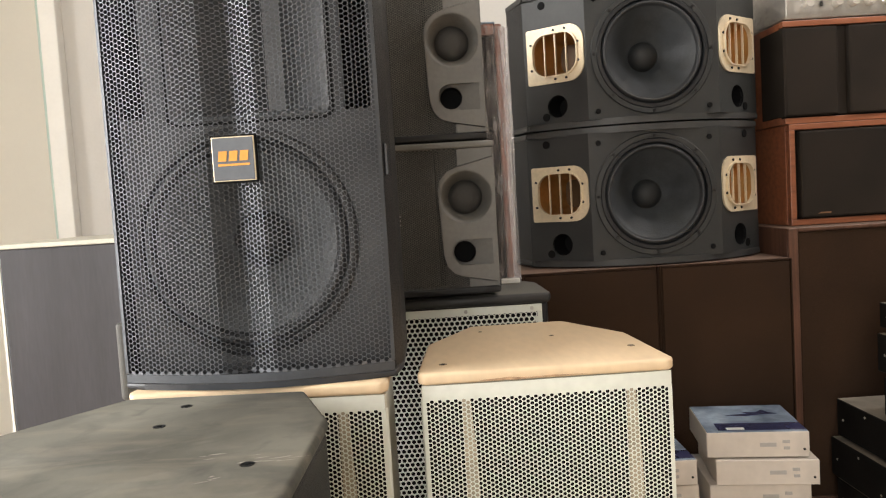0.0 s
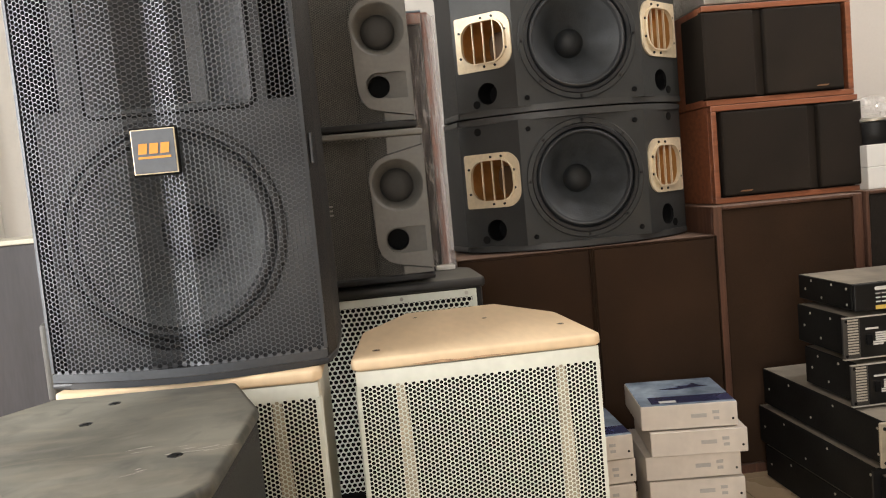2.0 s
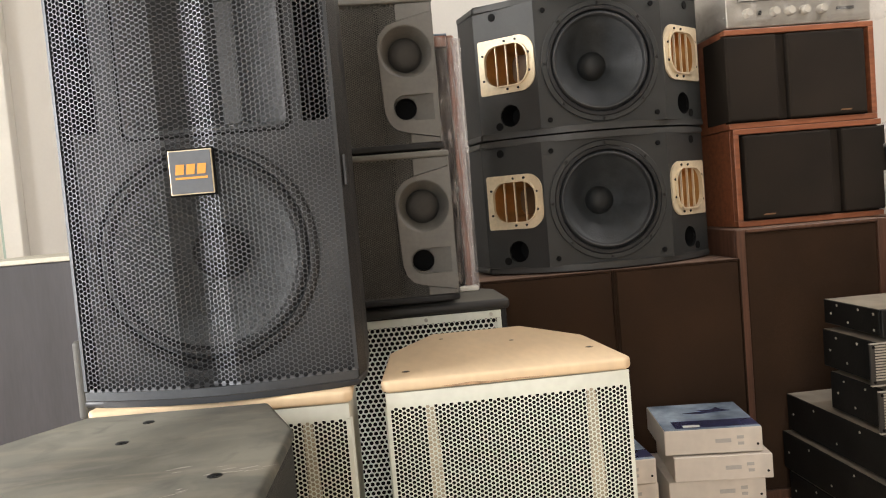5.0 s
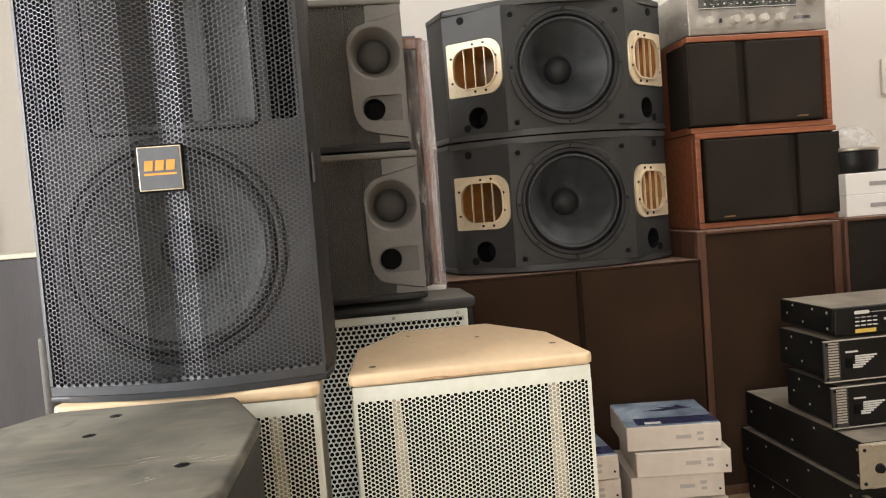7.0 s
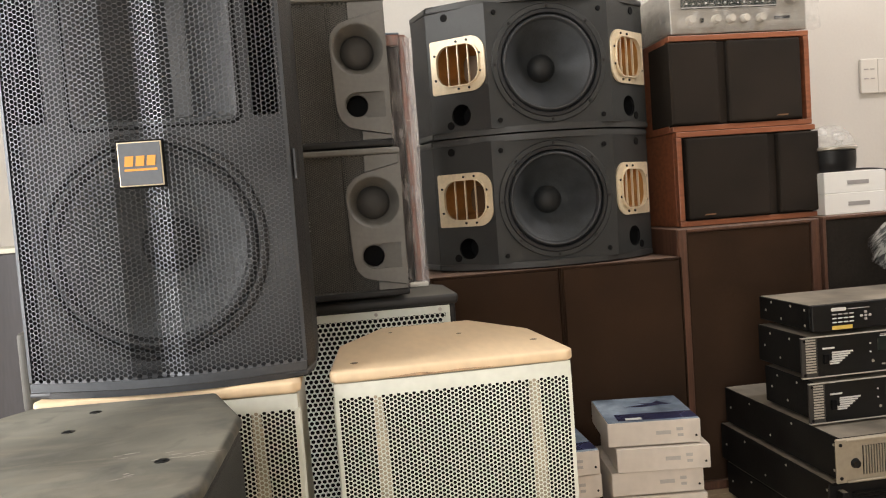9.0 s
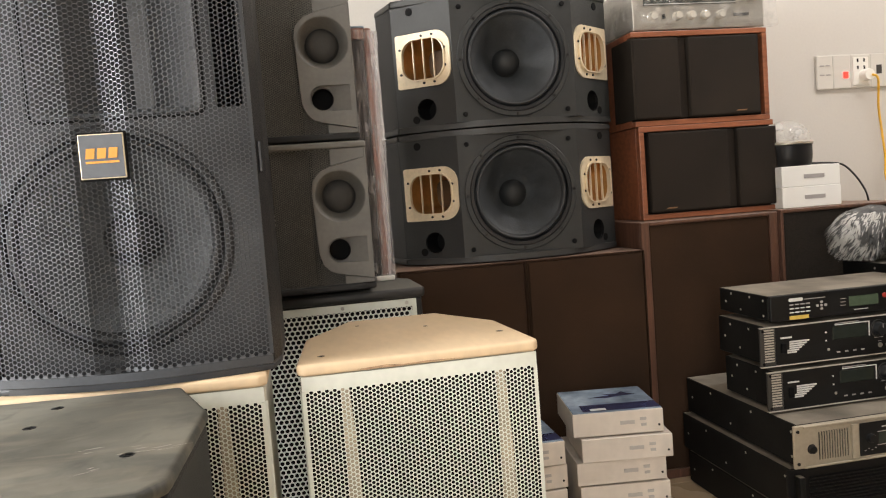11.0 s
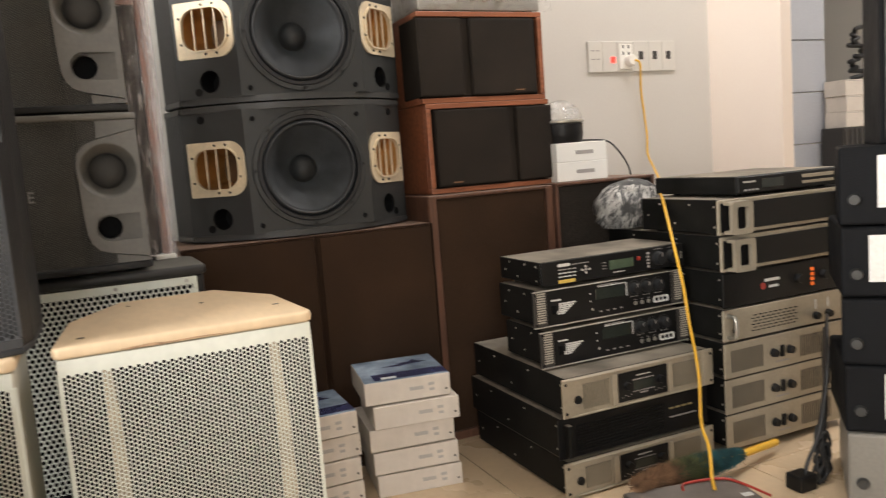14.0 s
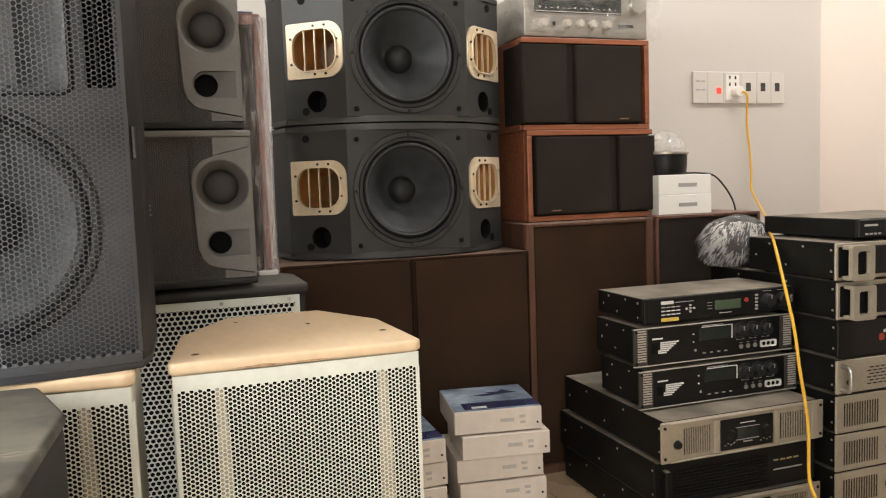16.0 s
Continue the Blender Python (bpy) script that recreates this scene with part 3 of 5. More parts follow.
            fb.faces.new(q[1])
            for i in range(12):
                fb.faces.new((q[0][i], q[0][(i + 1) % 12], q[1][(i + 1) % 12], q[1][i]))
            part("fixing", fb, M_DEEP, t)
    return t


lower = karaoke_speaker((0.610, 2.03, 0.6625))
copy_thing(lower, pose(0.615, 2.03, 1.0372))


# ---- brown floor cabinets with cloth fronts ----
def cloth_cabinet(loc, W, H, D, label, edge=0.016, cloth=M_CLOTH, frame=0.0, strip=M_WALNUT, top=None):
    t = thing("floor_speaker", loc, label, "loudspeaker", "brown cloth floor speakers")
    part("cabinet", box(0, W, 0.012, D, 0, H, 0.003), M_WALNUT, t, "walnut vinyl cabinet")
    e, et = edge, top or edge
    for n, b in (("edge_strip", (0, e, 0, 0.011, 0, H)), ("edge_strip", (W - e, W, 0, 0.011, 0, H)), ("edge_strip", (e, W - e, 0, 0.011, H - et, H)), ("edge_strip", (e, W - e, 0, 0.011, 0, e))):
        part(n, box(*b, 0.002, 1), strip, t)
    part("grille_cloth", box(e + 0.002, W - e - 0.002, 0.002 + frame, 0.0115, e + 0.002, H - et - 0.002, 0.003), cloth, t, "dark brown woven grille cloth")
    return t


cloth_cabinet((0.236, 1.99, FLOOR), 0.361, 0.688, 0.38, "dark brown cloth-fronted floor loudspeaker under karaoke speakers", 0.004, strip=M_CLOTH)
cloth_cabinet((0.599, 1.99, FLOOR), 0.352, 0.688, 0.38, "dark brown cloth-fronted floor loudspeaker under karaoke speakers", 0.004, strip=M_CLOTH)
cloth_cabinet((0.955, 2.015, FLOOR), 0.436, 0.764, 0.36, "tall walnut floor loudspeaker with dusty edges and brown cloth", 0.026, frame=0.003, top=0.010)
cloth_cabinet((1.398, 2.010, FLOOR), 0.40, 0.768, 0.36, "tall walnut floor loudspeaker holding small white cartons", 0.011, cloth=M_CLOTH_BLACK, frame=0.003, top=0.010)


# ---- bookshelf speakers in cherry veneer ----
def shelf_speaker(loc, label, flip):
    W, H, D = 0.440, 0.277, 0.24
    t = thing("bookshelf_speaker", loc, label, "loudspeaker", "cherry bookshelf speakers")
    e = 0.016
    part("cabinet", box(0, W, 0.02, D, 0, H, 0.002), M_CHERRY, t, "cherry veneer cabinet")
    part("top_board", box(0, W, -0.004, 0.0195, H - e, H, 0.002), M_CHERRY, t)
    part("bottom_board", box(0, W, -0.004, 0.0195, 0, e, 0.002), M_CHERRY, t)
    for x0, x1 in ((0, e), (W - e, W)):
        if (x0 == 0) != flip:
            part("side_board", box(x0, x1, -0.004, 0.0195, e, H - e, 0.002), M_CHERRY, t)
    xa, xb = (e + 0.009, W + 0.002) if not flip else (-0.002, W - e - 0.017)
    sp = xa + (xb - xa) * (0.655 if not flip else 0.40)
    for a, b, dep in ((xa, sp - 0.015, -0.012), (sp + 0.015, xb, -0.012)):
        g = part("grille_cloth", box(a, b, dep, 0.017, e + 0.004, H - e - 0.004, 0.006), M_CLOTH_BLACK, t, "near-black woven cloth panel")
    part("recess", box(e if not flip else 0.001, W - 0.001 if not flip else W - e, 0.0175, 0.0195, e, H - e), M_DEEP, t, "black recess round the cloth panels")
    part("groove", box(sp - 0.014, sp + 0.014, 0.004, 0.017, e + 0.004, H - e - 0.004, 0.002), M_CLOTH_BLACK, t)
    bx = xa + 0.045 if not flip else xb - 0.085
    part("badge", slab([(bx, 0.030), (bx + 0.034, 0.030), (bx + 0.038, 0.034), (bx + 0.008, 0.034)], -0.0135, -0.011), mat("dull_bronze_badge", (0.30, 0.17, 0.085), 0.45, 0.5, vary=0.1), t, "small gold badge strip")
    # the cloth wraps round onto the open side
    if flip:
        part("side_cloth", box(-0.004, -0.0005, -0.010, 0.13, e + 0.004, H - e - 0.004, 0.001), M_CLOTH_BLACK, t)
    else:
        part("side_cloth", box(W + 0.0005, W + 0.004, -0.010, 0.13, e + 0.004, H - e - 0.004, 0.001), M_CLOTH_BLACK, t)
    return t


shelf_speaker((0.998, 2.088, 0.736), "cherry bookshelf speaker with black cloth front and gold badge", False)
shelf_speaker((0.990, 2.090, 1.014), "cherry bookshelf speaker with black cloth front under a receiver", True)


# ---- wrapped hi-fi receiver on top ----
rec = thing("stereo_receiver", (1.01, 2.10, 1.293), "silver stereo receiver loosely wrapped in clear plastic film", "receiver")
part("case", box(0, 0.42, 0.012, 0.23, 0.008, 0.145, 0.004), M_ALU, rec)
part("faceplate", box(-0.004, 0.424, 0, 0.011, 0.004, 0.15, 0.003), M_ALU, rec, "brushed silver faceplate")
part("dial_window", box(0.03, 0.33, -0.003, 0.0, 0.075, 0.138, 0.002), M_LCD, rec, "dark tuning dial window")
for kx in (0.055, 0.135, 0.180, 0.225, 0.275):
    part("knob", lathe([(0, -0.022), (0.010, -0.022), (0.012, -0.018), (0.013, 0.0), (0.013, 0.002)], kx, 0.042, 20), M_RIB, rec, "cream push knob", 40)
part("toggle", box(0.090, 0.098, -0.006, 0.0, 0.036, 0.048, 0.001, 1), M_PANEL, rec)
for k in range(14):
    part("dial_mark", box(0.045 + k * 0.020, 0.050 + k * 0.020, -0.0042, -0.0032, 0.088, 0.0905 + (0.003 if k % 3 == 0 else 0)), M_PALEPRINT, rec)
part("dial_line", box(0.032, 0.328, -0.0042, -0.0032, 0.0775, 0.0795), M_PALEPRINT, rec)
part("switch_slot", box(0.322, 0.372, -0.003, 0.0, 0.038, 0.046), M_PANEL, rec)
part("tuning_knob", lathe([(0, -0.024), (0.024, -0.024), (0.027, -0.02), (0.028, 0.002)], 0.378, 0.105, 32), M_STEEL, rec, "", 40)
for fx in (0.04, 0.38):
    part("foot", disc_z(0.015, 0, 0.008, fx, 0.05), M_DEEP, rec)


def film_sheet(x0, x1, y0, y1, z0, z1, crumple, seed, cells=26):
    """A crumpled film that hugs a box from the front, the sides and above."""
    bm = box(x0, x1, y0, y1, z0, z1, 0.012, 2)
    bmesh.ops.subdivide_edges(bm, edges=bm.edges[:], cuts=7, use_grid_fill=True)
    for v in bm.verts:
        p = v.co * 24 + Vector((seed, seed * 2, 0))
        v.co += Vector((noise.noise(p), noise.noise(p + Vector((9, 0, 0))), noise.noise(p + Vector((0, 9, 0))))) * crumple
        v.co.z = max(v.co.z, z0 - 0.001)
    return bm


f = part("plastic_film", film_sheet(-0.035, 0.455, -0.034, 0.20, 0.002, 0.165, 0.012, 3.0), M_FILM, rec, "crumpled clear plastic film")
f.visible_shadow = False


# ---- the upright wrapped board stack ----
wrap = thing("wrapped_speaker", (0.138, 1.80, 0.6605), "rosewood narrow speaker tightly wrapped in clear film", "loudspeaker")
part("cabinet", box(0, 0.0415, 0.003, 0.18, 0.012, 0.578, 0.004), M_DEEP, wrap, "black front strip")
part("side_board", box(0.042, 0.060, 0, 0.18, 0.012, 0.605, 0.004), M_WRAPWOOD, wrap, "reddish rosewood board")
part("top_board", box(0, 0.0415, 0.001, 0.18, 0.5795, 0.6052, 0.002), M_WRAPWOOD, wrap)
part("top_edge", box(0.003, 0.045, 0.01, 0.17, 0.607, 0.612, 0.001), M_BLUE, wrap, "blue tape on the top edge")
f = part("plastic_film", film_sheet(-0.005, 0.066, -0.007, 0.18, 0.0, 0.600, 0.006, 7.0), M_WRAP, wrap, "stretched film with creases")
f.visible_shadow = False
# Added pale strip that paints the bright highlight along the film's edge.
f = part("film_glint", film_sheet(0.0605, 0.067, -0.010, 0.10, 0.0, 0.598, 0.003, 5.0), M_FILM_GLINT, wrap, "pale film strip painting the edge highlight")
f.visible_shadow = False
part("foot", box(0.025, 0.070, -0.012, 0.02, 0, 0.011, 0.002), M_TRIM, wrap, "white corner pad")


# ---- grey horn speakers ----
def horn_speaker(loc):
    H = 0.318
    t = thing("horn_speaker", loc, "dark grey loudspeaker with round horn and fine mesh, stacked", "loudspeaker", "stacked grey horn speakers")
    x0, x1 = -0.50, 0.0
    part("cabinet", prism([(x0, 0.042), (x1 - 0.004, 0.042), (x1 - 0.03, 0.30), (x0 + 0.03, 0.30)], 0.012, H - 0.012, 0.003, 1), M_BLACK, t)
    for z0, z1 in ((0.0, 0.014), (H - 0.014, H)):
        part("end_band", prism([(x0, -0.012), (x1 - 0.03, -0.012), (x1 + 0.006, 0.0), (x1 + 0.002, 0.08), (x1 - 0.03, 0.31), (x0, 0.31)], z0, z1, 0.004), M_GREY if z0 else M_BLACK, t)
    part("mesh_backing", box(x0, -0.118, 0.014, 0.041, 0.015, H - 0.015, 0.003), M_CHARCOAL, t)
    for a, b, z0, z1 in ((-0.30, -0.109, 0.015, H - 0.016), (-0.109, -0.090, 0.246, H - 0.016), (-0.090, -0.068, 0.260, H - 0.016), (-0.109, -0.094, 0.015, 0.060), (-0.094, -0.058, 0.015, 0.044)):
        grille_mesh("mesh_panel", a, b, z0, z1, 0.0048, 0.0019, lambda x: -0.002, M_MESH, t, "fine dark steel mesh panel")
        if a > -0.2:
            part("mesh_backing", box(a, b, 0.010, 0.014, z0, z1), M_CHARCOAL, t)
    part("mesh_border", box(x0, -0.30, -0.002, 0.011, 0.015, H - 0.015, 0.003), M_MESH, t)
    for edge in ([(-0.060, 0.015), (0.0, 0.015), (0.0, 0.0225), (-0.060, 0.0335)], [(-0.072, 0.2675), (0.0, 0.2845), (0.0, H - 0.015), (-0.072, H - 0.015)]):
        part("edge_plate", slab(edge, -0.006, 0.03), M_GREY, t)
    body = [(-0.060, 0.0355), (0.0, 0.0245), (0.0, 0.283), (-0.072, 0.266), (-0.094, 0.258), (-0.111, 0.240), (-0.116, 0.22), (-0.110, 0.08), (-0.104, 0.060), (-0.090, 0.044), (-0.070, 0.0375)]
    hc, pc = (-0.058, 0.203), (-0.066, 0.088)
    scoop = [(pc[0] + 0.027 * math.cos(a), pc[1] + 0.027 * math.sin(a)) for a in [math.pi / 2 + math.pi * i / 14 for i in range(15)]] + [(-0.008, 0.061), (-0.008, 0.115)]
    part("horn_baffle", holed(body, [circle(*hc, 0.0545, 40), scoop], lambda x, z, d: (x, d - 0.010, z), 0.036), M_GREY, t, "grey moulded horn baffle", 30)
    part("horn_bowl", lathe([(0.0562, -0.0103), (0.0545, -0.0095), (0.051, -0.004), (0.045, 0.012), (0.038, 0.026), (0.034, 0.032)], *hc, 40), M_GREY, t, "", 60)
    part("horn_cone", lathe([(0.036, 0.030), (0.035, 0.022), (0.027, 0.014), (0.014, 0.0105), (0, 0.0095)], *hc, 40), M_HORN_CONE, t, "dark round horn centre", 60)
    part("scoop", holed([(-0.097, 0.055), (-0.046, 0.055), (-0.007, 0.055), (-0.007, 0.121), (-0.046, 0.121), (-0.097, 0.121)], [circle(*pc, 0.023, 30)], lambda x, z, d: (x, 0.008 - 0.42 * max(0.0, x + 0.050) + d, z), 0.004), M_GREY, t, "sloping scoop beside the port")
    part("port_tube", lathe([(0.0245, 0.0065), (0.0235, 0.012), (0.0225, 0.0415), (0.0, 0.0415)], *pc, 30), M_DEEP, t, "black port opening")
    part("side_board", box(x1 - 0.0005, x1 + 0.003, -0.008, 0.06, 0.015, H - 0.015, 0.001), M_GREY, t)
    return t


hs = horn_speaker((0.140, 1.60, 0.667))
copy_thing(hs, pose(0.130, 1.60, 0.988))
mark = part("maker_mark", box(-0.206, -0.2035, -0.0052, -0.0025, 0.150, 0.172), M_GREYPRINT, hs, "small pale metal mark on the mesh")
for k in range(3):
    part("mark_bar", box(-0.2033, -0.196, -0.0052, -0.0025, 0.150 + k * 0.0092, 0.1535 + k * 0.0092), M_GREYPRINT, mark)


# ---- black speaker with an ivory grille carrying them ----
M_BOLT = mat("tarnished_bolt", (0.30, 0.22, 0.13), 0.5, 0.5, vary=0.2)
M_TOPBOARD = mat("dusty_black_plastic", (0.020, 0.020, 0.021), 0.45, vary=0.2, scale=8, bump=0.3, bump_scale=300, dust=0.9, dust_color=(0.16, 0.155, 0.135))


def grille_speaker(loc):
    W, H = 0.45, 0.69
    t = thing("stage_speaker", loc, "black stage loudspeaker with a perforated white steel front", "loudspeaker")
    plan = [(-W / 2, 0.012), (W / 2, 0.012), (W / 2 + 0.004, 0.03), (W / 2, 0.19), (W / 2 - 0.08, 0.30), (-W / 2 + 0.08, 0.30), (-W / 2, 0.19), (-W / 2 - 0.004, 0.03)]
    part("cabinet", prism(plan, 0, H - 0.0235, 0.006), M_BLACK, t)
    part("top_board", prism([(x * 1.02, y - 0.022 if y < 0.1 else y) for x, y in plan], H - 0.0225, H, 0.008, 3), M_TOPBOARD, t, "rounded dusty black top board", 40)
    part("backing", box(-W / 2 + 0.01, W / 2 - 0.01, 0.008, 0.0118, 0.02, H - 0.035), M_DEEP, t)
    zt, gr = H - 0.0245, W / 2 - 0.013
    grille_mesh("grille", -W / 2 + 0.014, gr - 0.011, 0.25, zt - 0.0172, 0.0114, 0.0046, lambda x: -0.002, M_WHITE_GRILLE, t, "white perforated steel grille", sides=12, level=True)
    part("grille_rim", box(-W / 2 + 0.002, gr, -0.003, -0.0005, zt - 0.0170, zt, 0.001), M_WHITE_GRILLE, t)
    for x0, x1 in ((-W / 2 + 0.002, -W / 2 + 0.015), (gr - 0.010, gr)):
        part("grille_rim", box(x0, x1, -0.003, -0.0005, 0.02, zt - 0.0172, 0.001), M_WHITE_GRILLE, t)
    for sx in (-0.12, 0.05, 0.19):
        part("screw", disc_y(0.004, -0.006, -0.003, sx, zt - 0.008, 10), M_STEEL, t)
    return t


grille_speaker((0.018, 1.61, FLOOR))


# ---- raw maple topped speakers with ivory fronts ----
M_BATTEN = mat("unpainted_batten", (0.42, 0.37, 0.28), 0.7, vary=0.2, scale=18, fine=0.15, fine_scale=90)


def maple_speaker(loc, rz=0.0):
    H = 0.648
    t = thing("party_speaker", loc, "ivory perforated loudspeaker with a raw maple top board", "loudspeaker", "maple topped speakers", rz=rz)
    plan = [(-0.180, 0.0), (0.180, 0.0), (0.189, 0.012), (0.173, 0.225), (0.090, 0.385), (-0.090, 0.385), (-0.173, 0.225), (-0.189, 0.012)]
    body = [(x * 0.975, max(y, 0.012) * 0.985) for x, y in plan]
    part("cabinet", prism(body, 0, H - 0.019, 0.004), M_CREAM_CAB, t)
    part("top_board", prism(plan, H - 0.018, H, 0.0055, 3), M_MAPLE, t, "raw maple top with a chipped front edge", 40)
    part("backing", box(-0.178, 0.178, 0.006, 0.0118, 0.02, H - 0.022), M_DEEP, t)
    zt = H - 0.0185

    def bow(x):
        return 0.0015 + 0.004 * (abs(x) / 0.18) ** 4

    grille_mesh("grille", -0.1785, 0.1785, 0.14, zt - 0.0215, 0.0067, 0.00288, lambda x: bow(x) + 0.0004, M_WHITE_GRILLE, t, "ivory perforated steel grille", sides=12)
    rim = bmesh.new()
    vs = [[rim.verts.new((x, bow(x) + d, z)) for z in (zt - 0.0225, zt - 0.0005) for d in (0.0, 0.0015)] for x in [-0.183 + 0.366 * i / 24 for i in range(25)]]
    for a, b in zip(vs, vs[1:]):
        for p, q in ((0, 2), (2, 3), (3, 1), (1, 0)):
            rim.faces.new((a[p], a[q], b[q], b[p]))
    part("grille_rim", rim, M_WHITE_GRILLE, t, "plain steel rim of the grille", 40)
    for s in (-1, 1):
        part("grille_rim", prism([(s * 0.1775, 0.0050), (s * 0.1835, 0.0058), (s * 0.186, 0.016), (s * 0.183, 0.018), (s * 0.1775, 0.009)], 0.02, zt - 0.023), M_WHITE_GRILLE, t)
    for bx in (-0.118, 0.124):
        part("inner_batten", slab([(bx - 0.009, 0.02), (bx + 0.017, 0.02), (bx + 0.011, 0.50), (bx + 0.005, H - 0.04), (bx - 0.008, H - 0.04)], 0.0036, 0.0058), M_BATTEN, t, "pale upright batten behind the grille")
    for bx, by, r in ((-0.150, 0.056, 0.0062), (0.152, 0.108, 0.0062), (-0.075, 0.315, 0.004), (0.045, 0.235, 0.0045)):
        b = part("bolt_recess", disc_z(r, H - 0.0005, H + 0.0004, bx, by, 16), M_BOLT, t, "sunk brass-brown bolt")
        part("bolt_core", disc_z(r * 0.5, H + 0.0004, H + 0.0008, bx, by, 8), M_SCREW, b)
    return t


white = maple_speaker((0.159, 1.095, FLOOR))
part("edge_chip", slab([(-0.10, 0.6338), (-0.085, 0.6315), (-0.06, 0.6322), (-0.045, 0.6310), (-0.02, 0.6326), (0.06, 0.6335), (0.01, 0.6352), (-0.03, 0.6338), (-0.055, 0.6362), (-0.075, 0.6348)], -0.0006, 0.004), mat("torn_wood_edge", (0.50, 0.33, 0.20), 0.8, vary=0.3, scale=60), white, "torn brown chip in the front edge")
copy_thing(white, pose(-0.260, 1.076, FLOOR, 0, 0, -4))


# ---- the large black speaker ----
big = thing("large_speaker", (-0.258, 1.108, 0.6185), "large black loudspeaker with bowed honeycomb steel grille on a maple top", "loudspeaker", rz=-4)
HW, BH = 0.200, 0.70


def big_bow(x):
    return -0.037 * (1 - abs(x / HW) ** 1.7)


def big_fold(x):
    """The bow of the grille, with a folded groove down its middle."""
    u = x + 0.004
    return big_bow(x) + 0.021 * max(0.0, 1 - math.sqrt(u * u + 0.000006) / 0.038)


cab = [(-HW, 0.004), (HW, 0.004), (HW + 0.006, 0.05), (HW - 0.005, 0.22), (0.12, 0.40), (-0.12, 0.40), (-HW + 0.012, 0.22), (-HW, 0.05)]
front = [(x, big_bow(x) - 0.002) for x in [-HW + 2 * HW * i / 12 for i in range(13)]]
part("bottom_plate", prism(front + cab[2:], 0, 0.009, 0.003), M_GRILLE_FRAME, big, "rounded dark bottom plate", 40)
part("top_plate", prism(front + cab[2:], BH - 0.02, BH, 0.004), M_GRILLE_FRAME, big, "", 40)
for s in (-1, 1):
    sb = [(s * (HW - 0.001), 0.0045), (s * (HW + (0.006 if s > 0 else -0.003)), 0.05), (s * (HW - 0.005), 0.22), (s * 0.12, 0.40), (s * 0.105, 0.39), (s * (HW - 0.02), 0.21), (s * (HW - 0.012), 0.05), (s * (HW - 0.005), 0.0045)]
    part("side_panel", prism(sb, 0.010, BH - 0.021, 0.002, 1), M_BLACK, big)
part("back_panel", box(-0.104, 0.104, 0.385, 0.40, 0.021, BH - 0.021), M_BLACK, big)
wz = 0.205
hornhole = rrect(-0.110, 0.126, 0.384, 0.64, 0.012)
ports = [rrect(-0.184, -0.148, 0.394, 0.66, 0.004), rrect(0.146, 0.185, 0.388, 0.66, 0.004)]
part("baffle", holed([(-HW + 0.014, 0.010), (HW - 0.006, 0.010), (HW - 0.006, BH - 0.021), (-HW + 0.014, BH - 0.021)], [circle(-0.012, wz, 0.1645, 64), hornhole, *ports], lambda x, z, d: (x, 0.02 + d, z), 0.016), mat("grey_baffle_board", (0.019, 0.0215, 0.0255), 0.5, vary=0.12, scale=8), big, "grey inner baffle board")
woofer(big, -0.012, wz, 0.168, 0.02, 0.10, paper=mat("grey_paper_cone", (0.085, 0.092, 0.098), 0.55, vary=0.15, scale=20))
hb = bmesh.new()
rings = [[hb.verts.new((0.008 + (x - 0.008) * k, 0.02 + d, 0.516 + (z - 0.516) * q)) for x, z in hornhole] for k, q, d in ((1.0, 1.0, -0.004), (0.95, 0.96, 0.0), (0.80, 0.92, 0.022), (0.62, 0.88, 0.055), (0.30, 0.82, 0.12), (0.12, 0.78, 0.16))]
for a, b in zip(rings, rings[1:]):
    for i in range(len(a)):
        hb.faces.new((a[i], a[(i + 1) % len(a)], b[(i + 1) % len(b)], b[i]))
hb.faces.new(rings[-1])
part("horn", hb, mat("grey_horn_plastic", (0.095, 0.100, 0.106), 0.42, vary=0.08), big, "grey rectangular horn flare", 50)
# Raised black ring draws the shadow of the gap round the flange.
part("horn_gap_shade", holed(rrect(-0.1165, 0.1325, 0.3775, 0.6465, 0.016), [rrect(-0.1125, 0.1285, 0.3815, 0.6425, 0.013)], lambda x, z, d: (x, 0.0185 + d, z), 0.001), M_DEEP, big, "dark ring painting the shade of the gap round the horn flange")
grille_mesh("grille", -HW + 0.004, HW - 0.004, 0.0235, BH - 0.03, 0.0070, 0.00355, lambda x: big_fold(x) + 0.001, M_GRILLE, big, "bowed blue-grey honeycomb steel grille")
M_RIM = mat("blue_grey_steel_rim", (0.080, 0.086, 0.096), 0.52, 0.6, vary=0.12, scale=6)
for z0, z1 in ((0.0095, 0.0217), (BH - 0.0302, BH - 0.0205)):
    rim = bmesh.new()
    vs = [[rim.verts.new((x, big_bow(x) + d, z)) for z in (z0, z1) for d in (-0.0005, 0.003)] for x in [-HW + 0.002 + 2 * (HW - 0.002) * i / 24 for i in range(25)]]
    for a, b in zip(vs, vs[1:]):
        for p, q in ((0, 2), (2, 3), (3, 1), (1, 0)):
            rim.faces.new((a[p], a[q], b[q], b[p]))
    part("grille_rim", rim, M_RIM, big, "plain steel rim of the grille", 40)
for s in (-1, 1):
    xs = (s * (HW - 0.006), s * (HW - 0.001))
    part("grille_edge", prism([(xs[0], big_bow(xs[0]) - 0.0007), (xs[1], big_bow(xs[1]) - 0.0007), (xs[1], big_bow(xs[1]) + 0.004), (xs[0], big_bow(xs[0]) + 0.004)], 0.0235, BH - 0.032), M_RIM, big)
badge = part("badge", box(-0.0325, 0.0325, -0.0420, -0.0370, 0.290, 0.356, 0.001), M_DEEP, big, "square badge with a gold border")
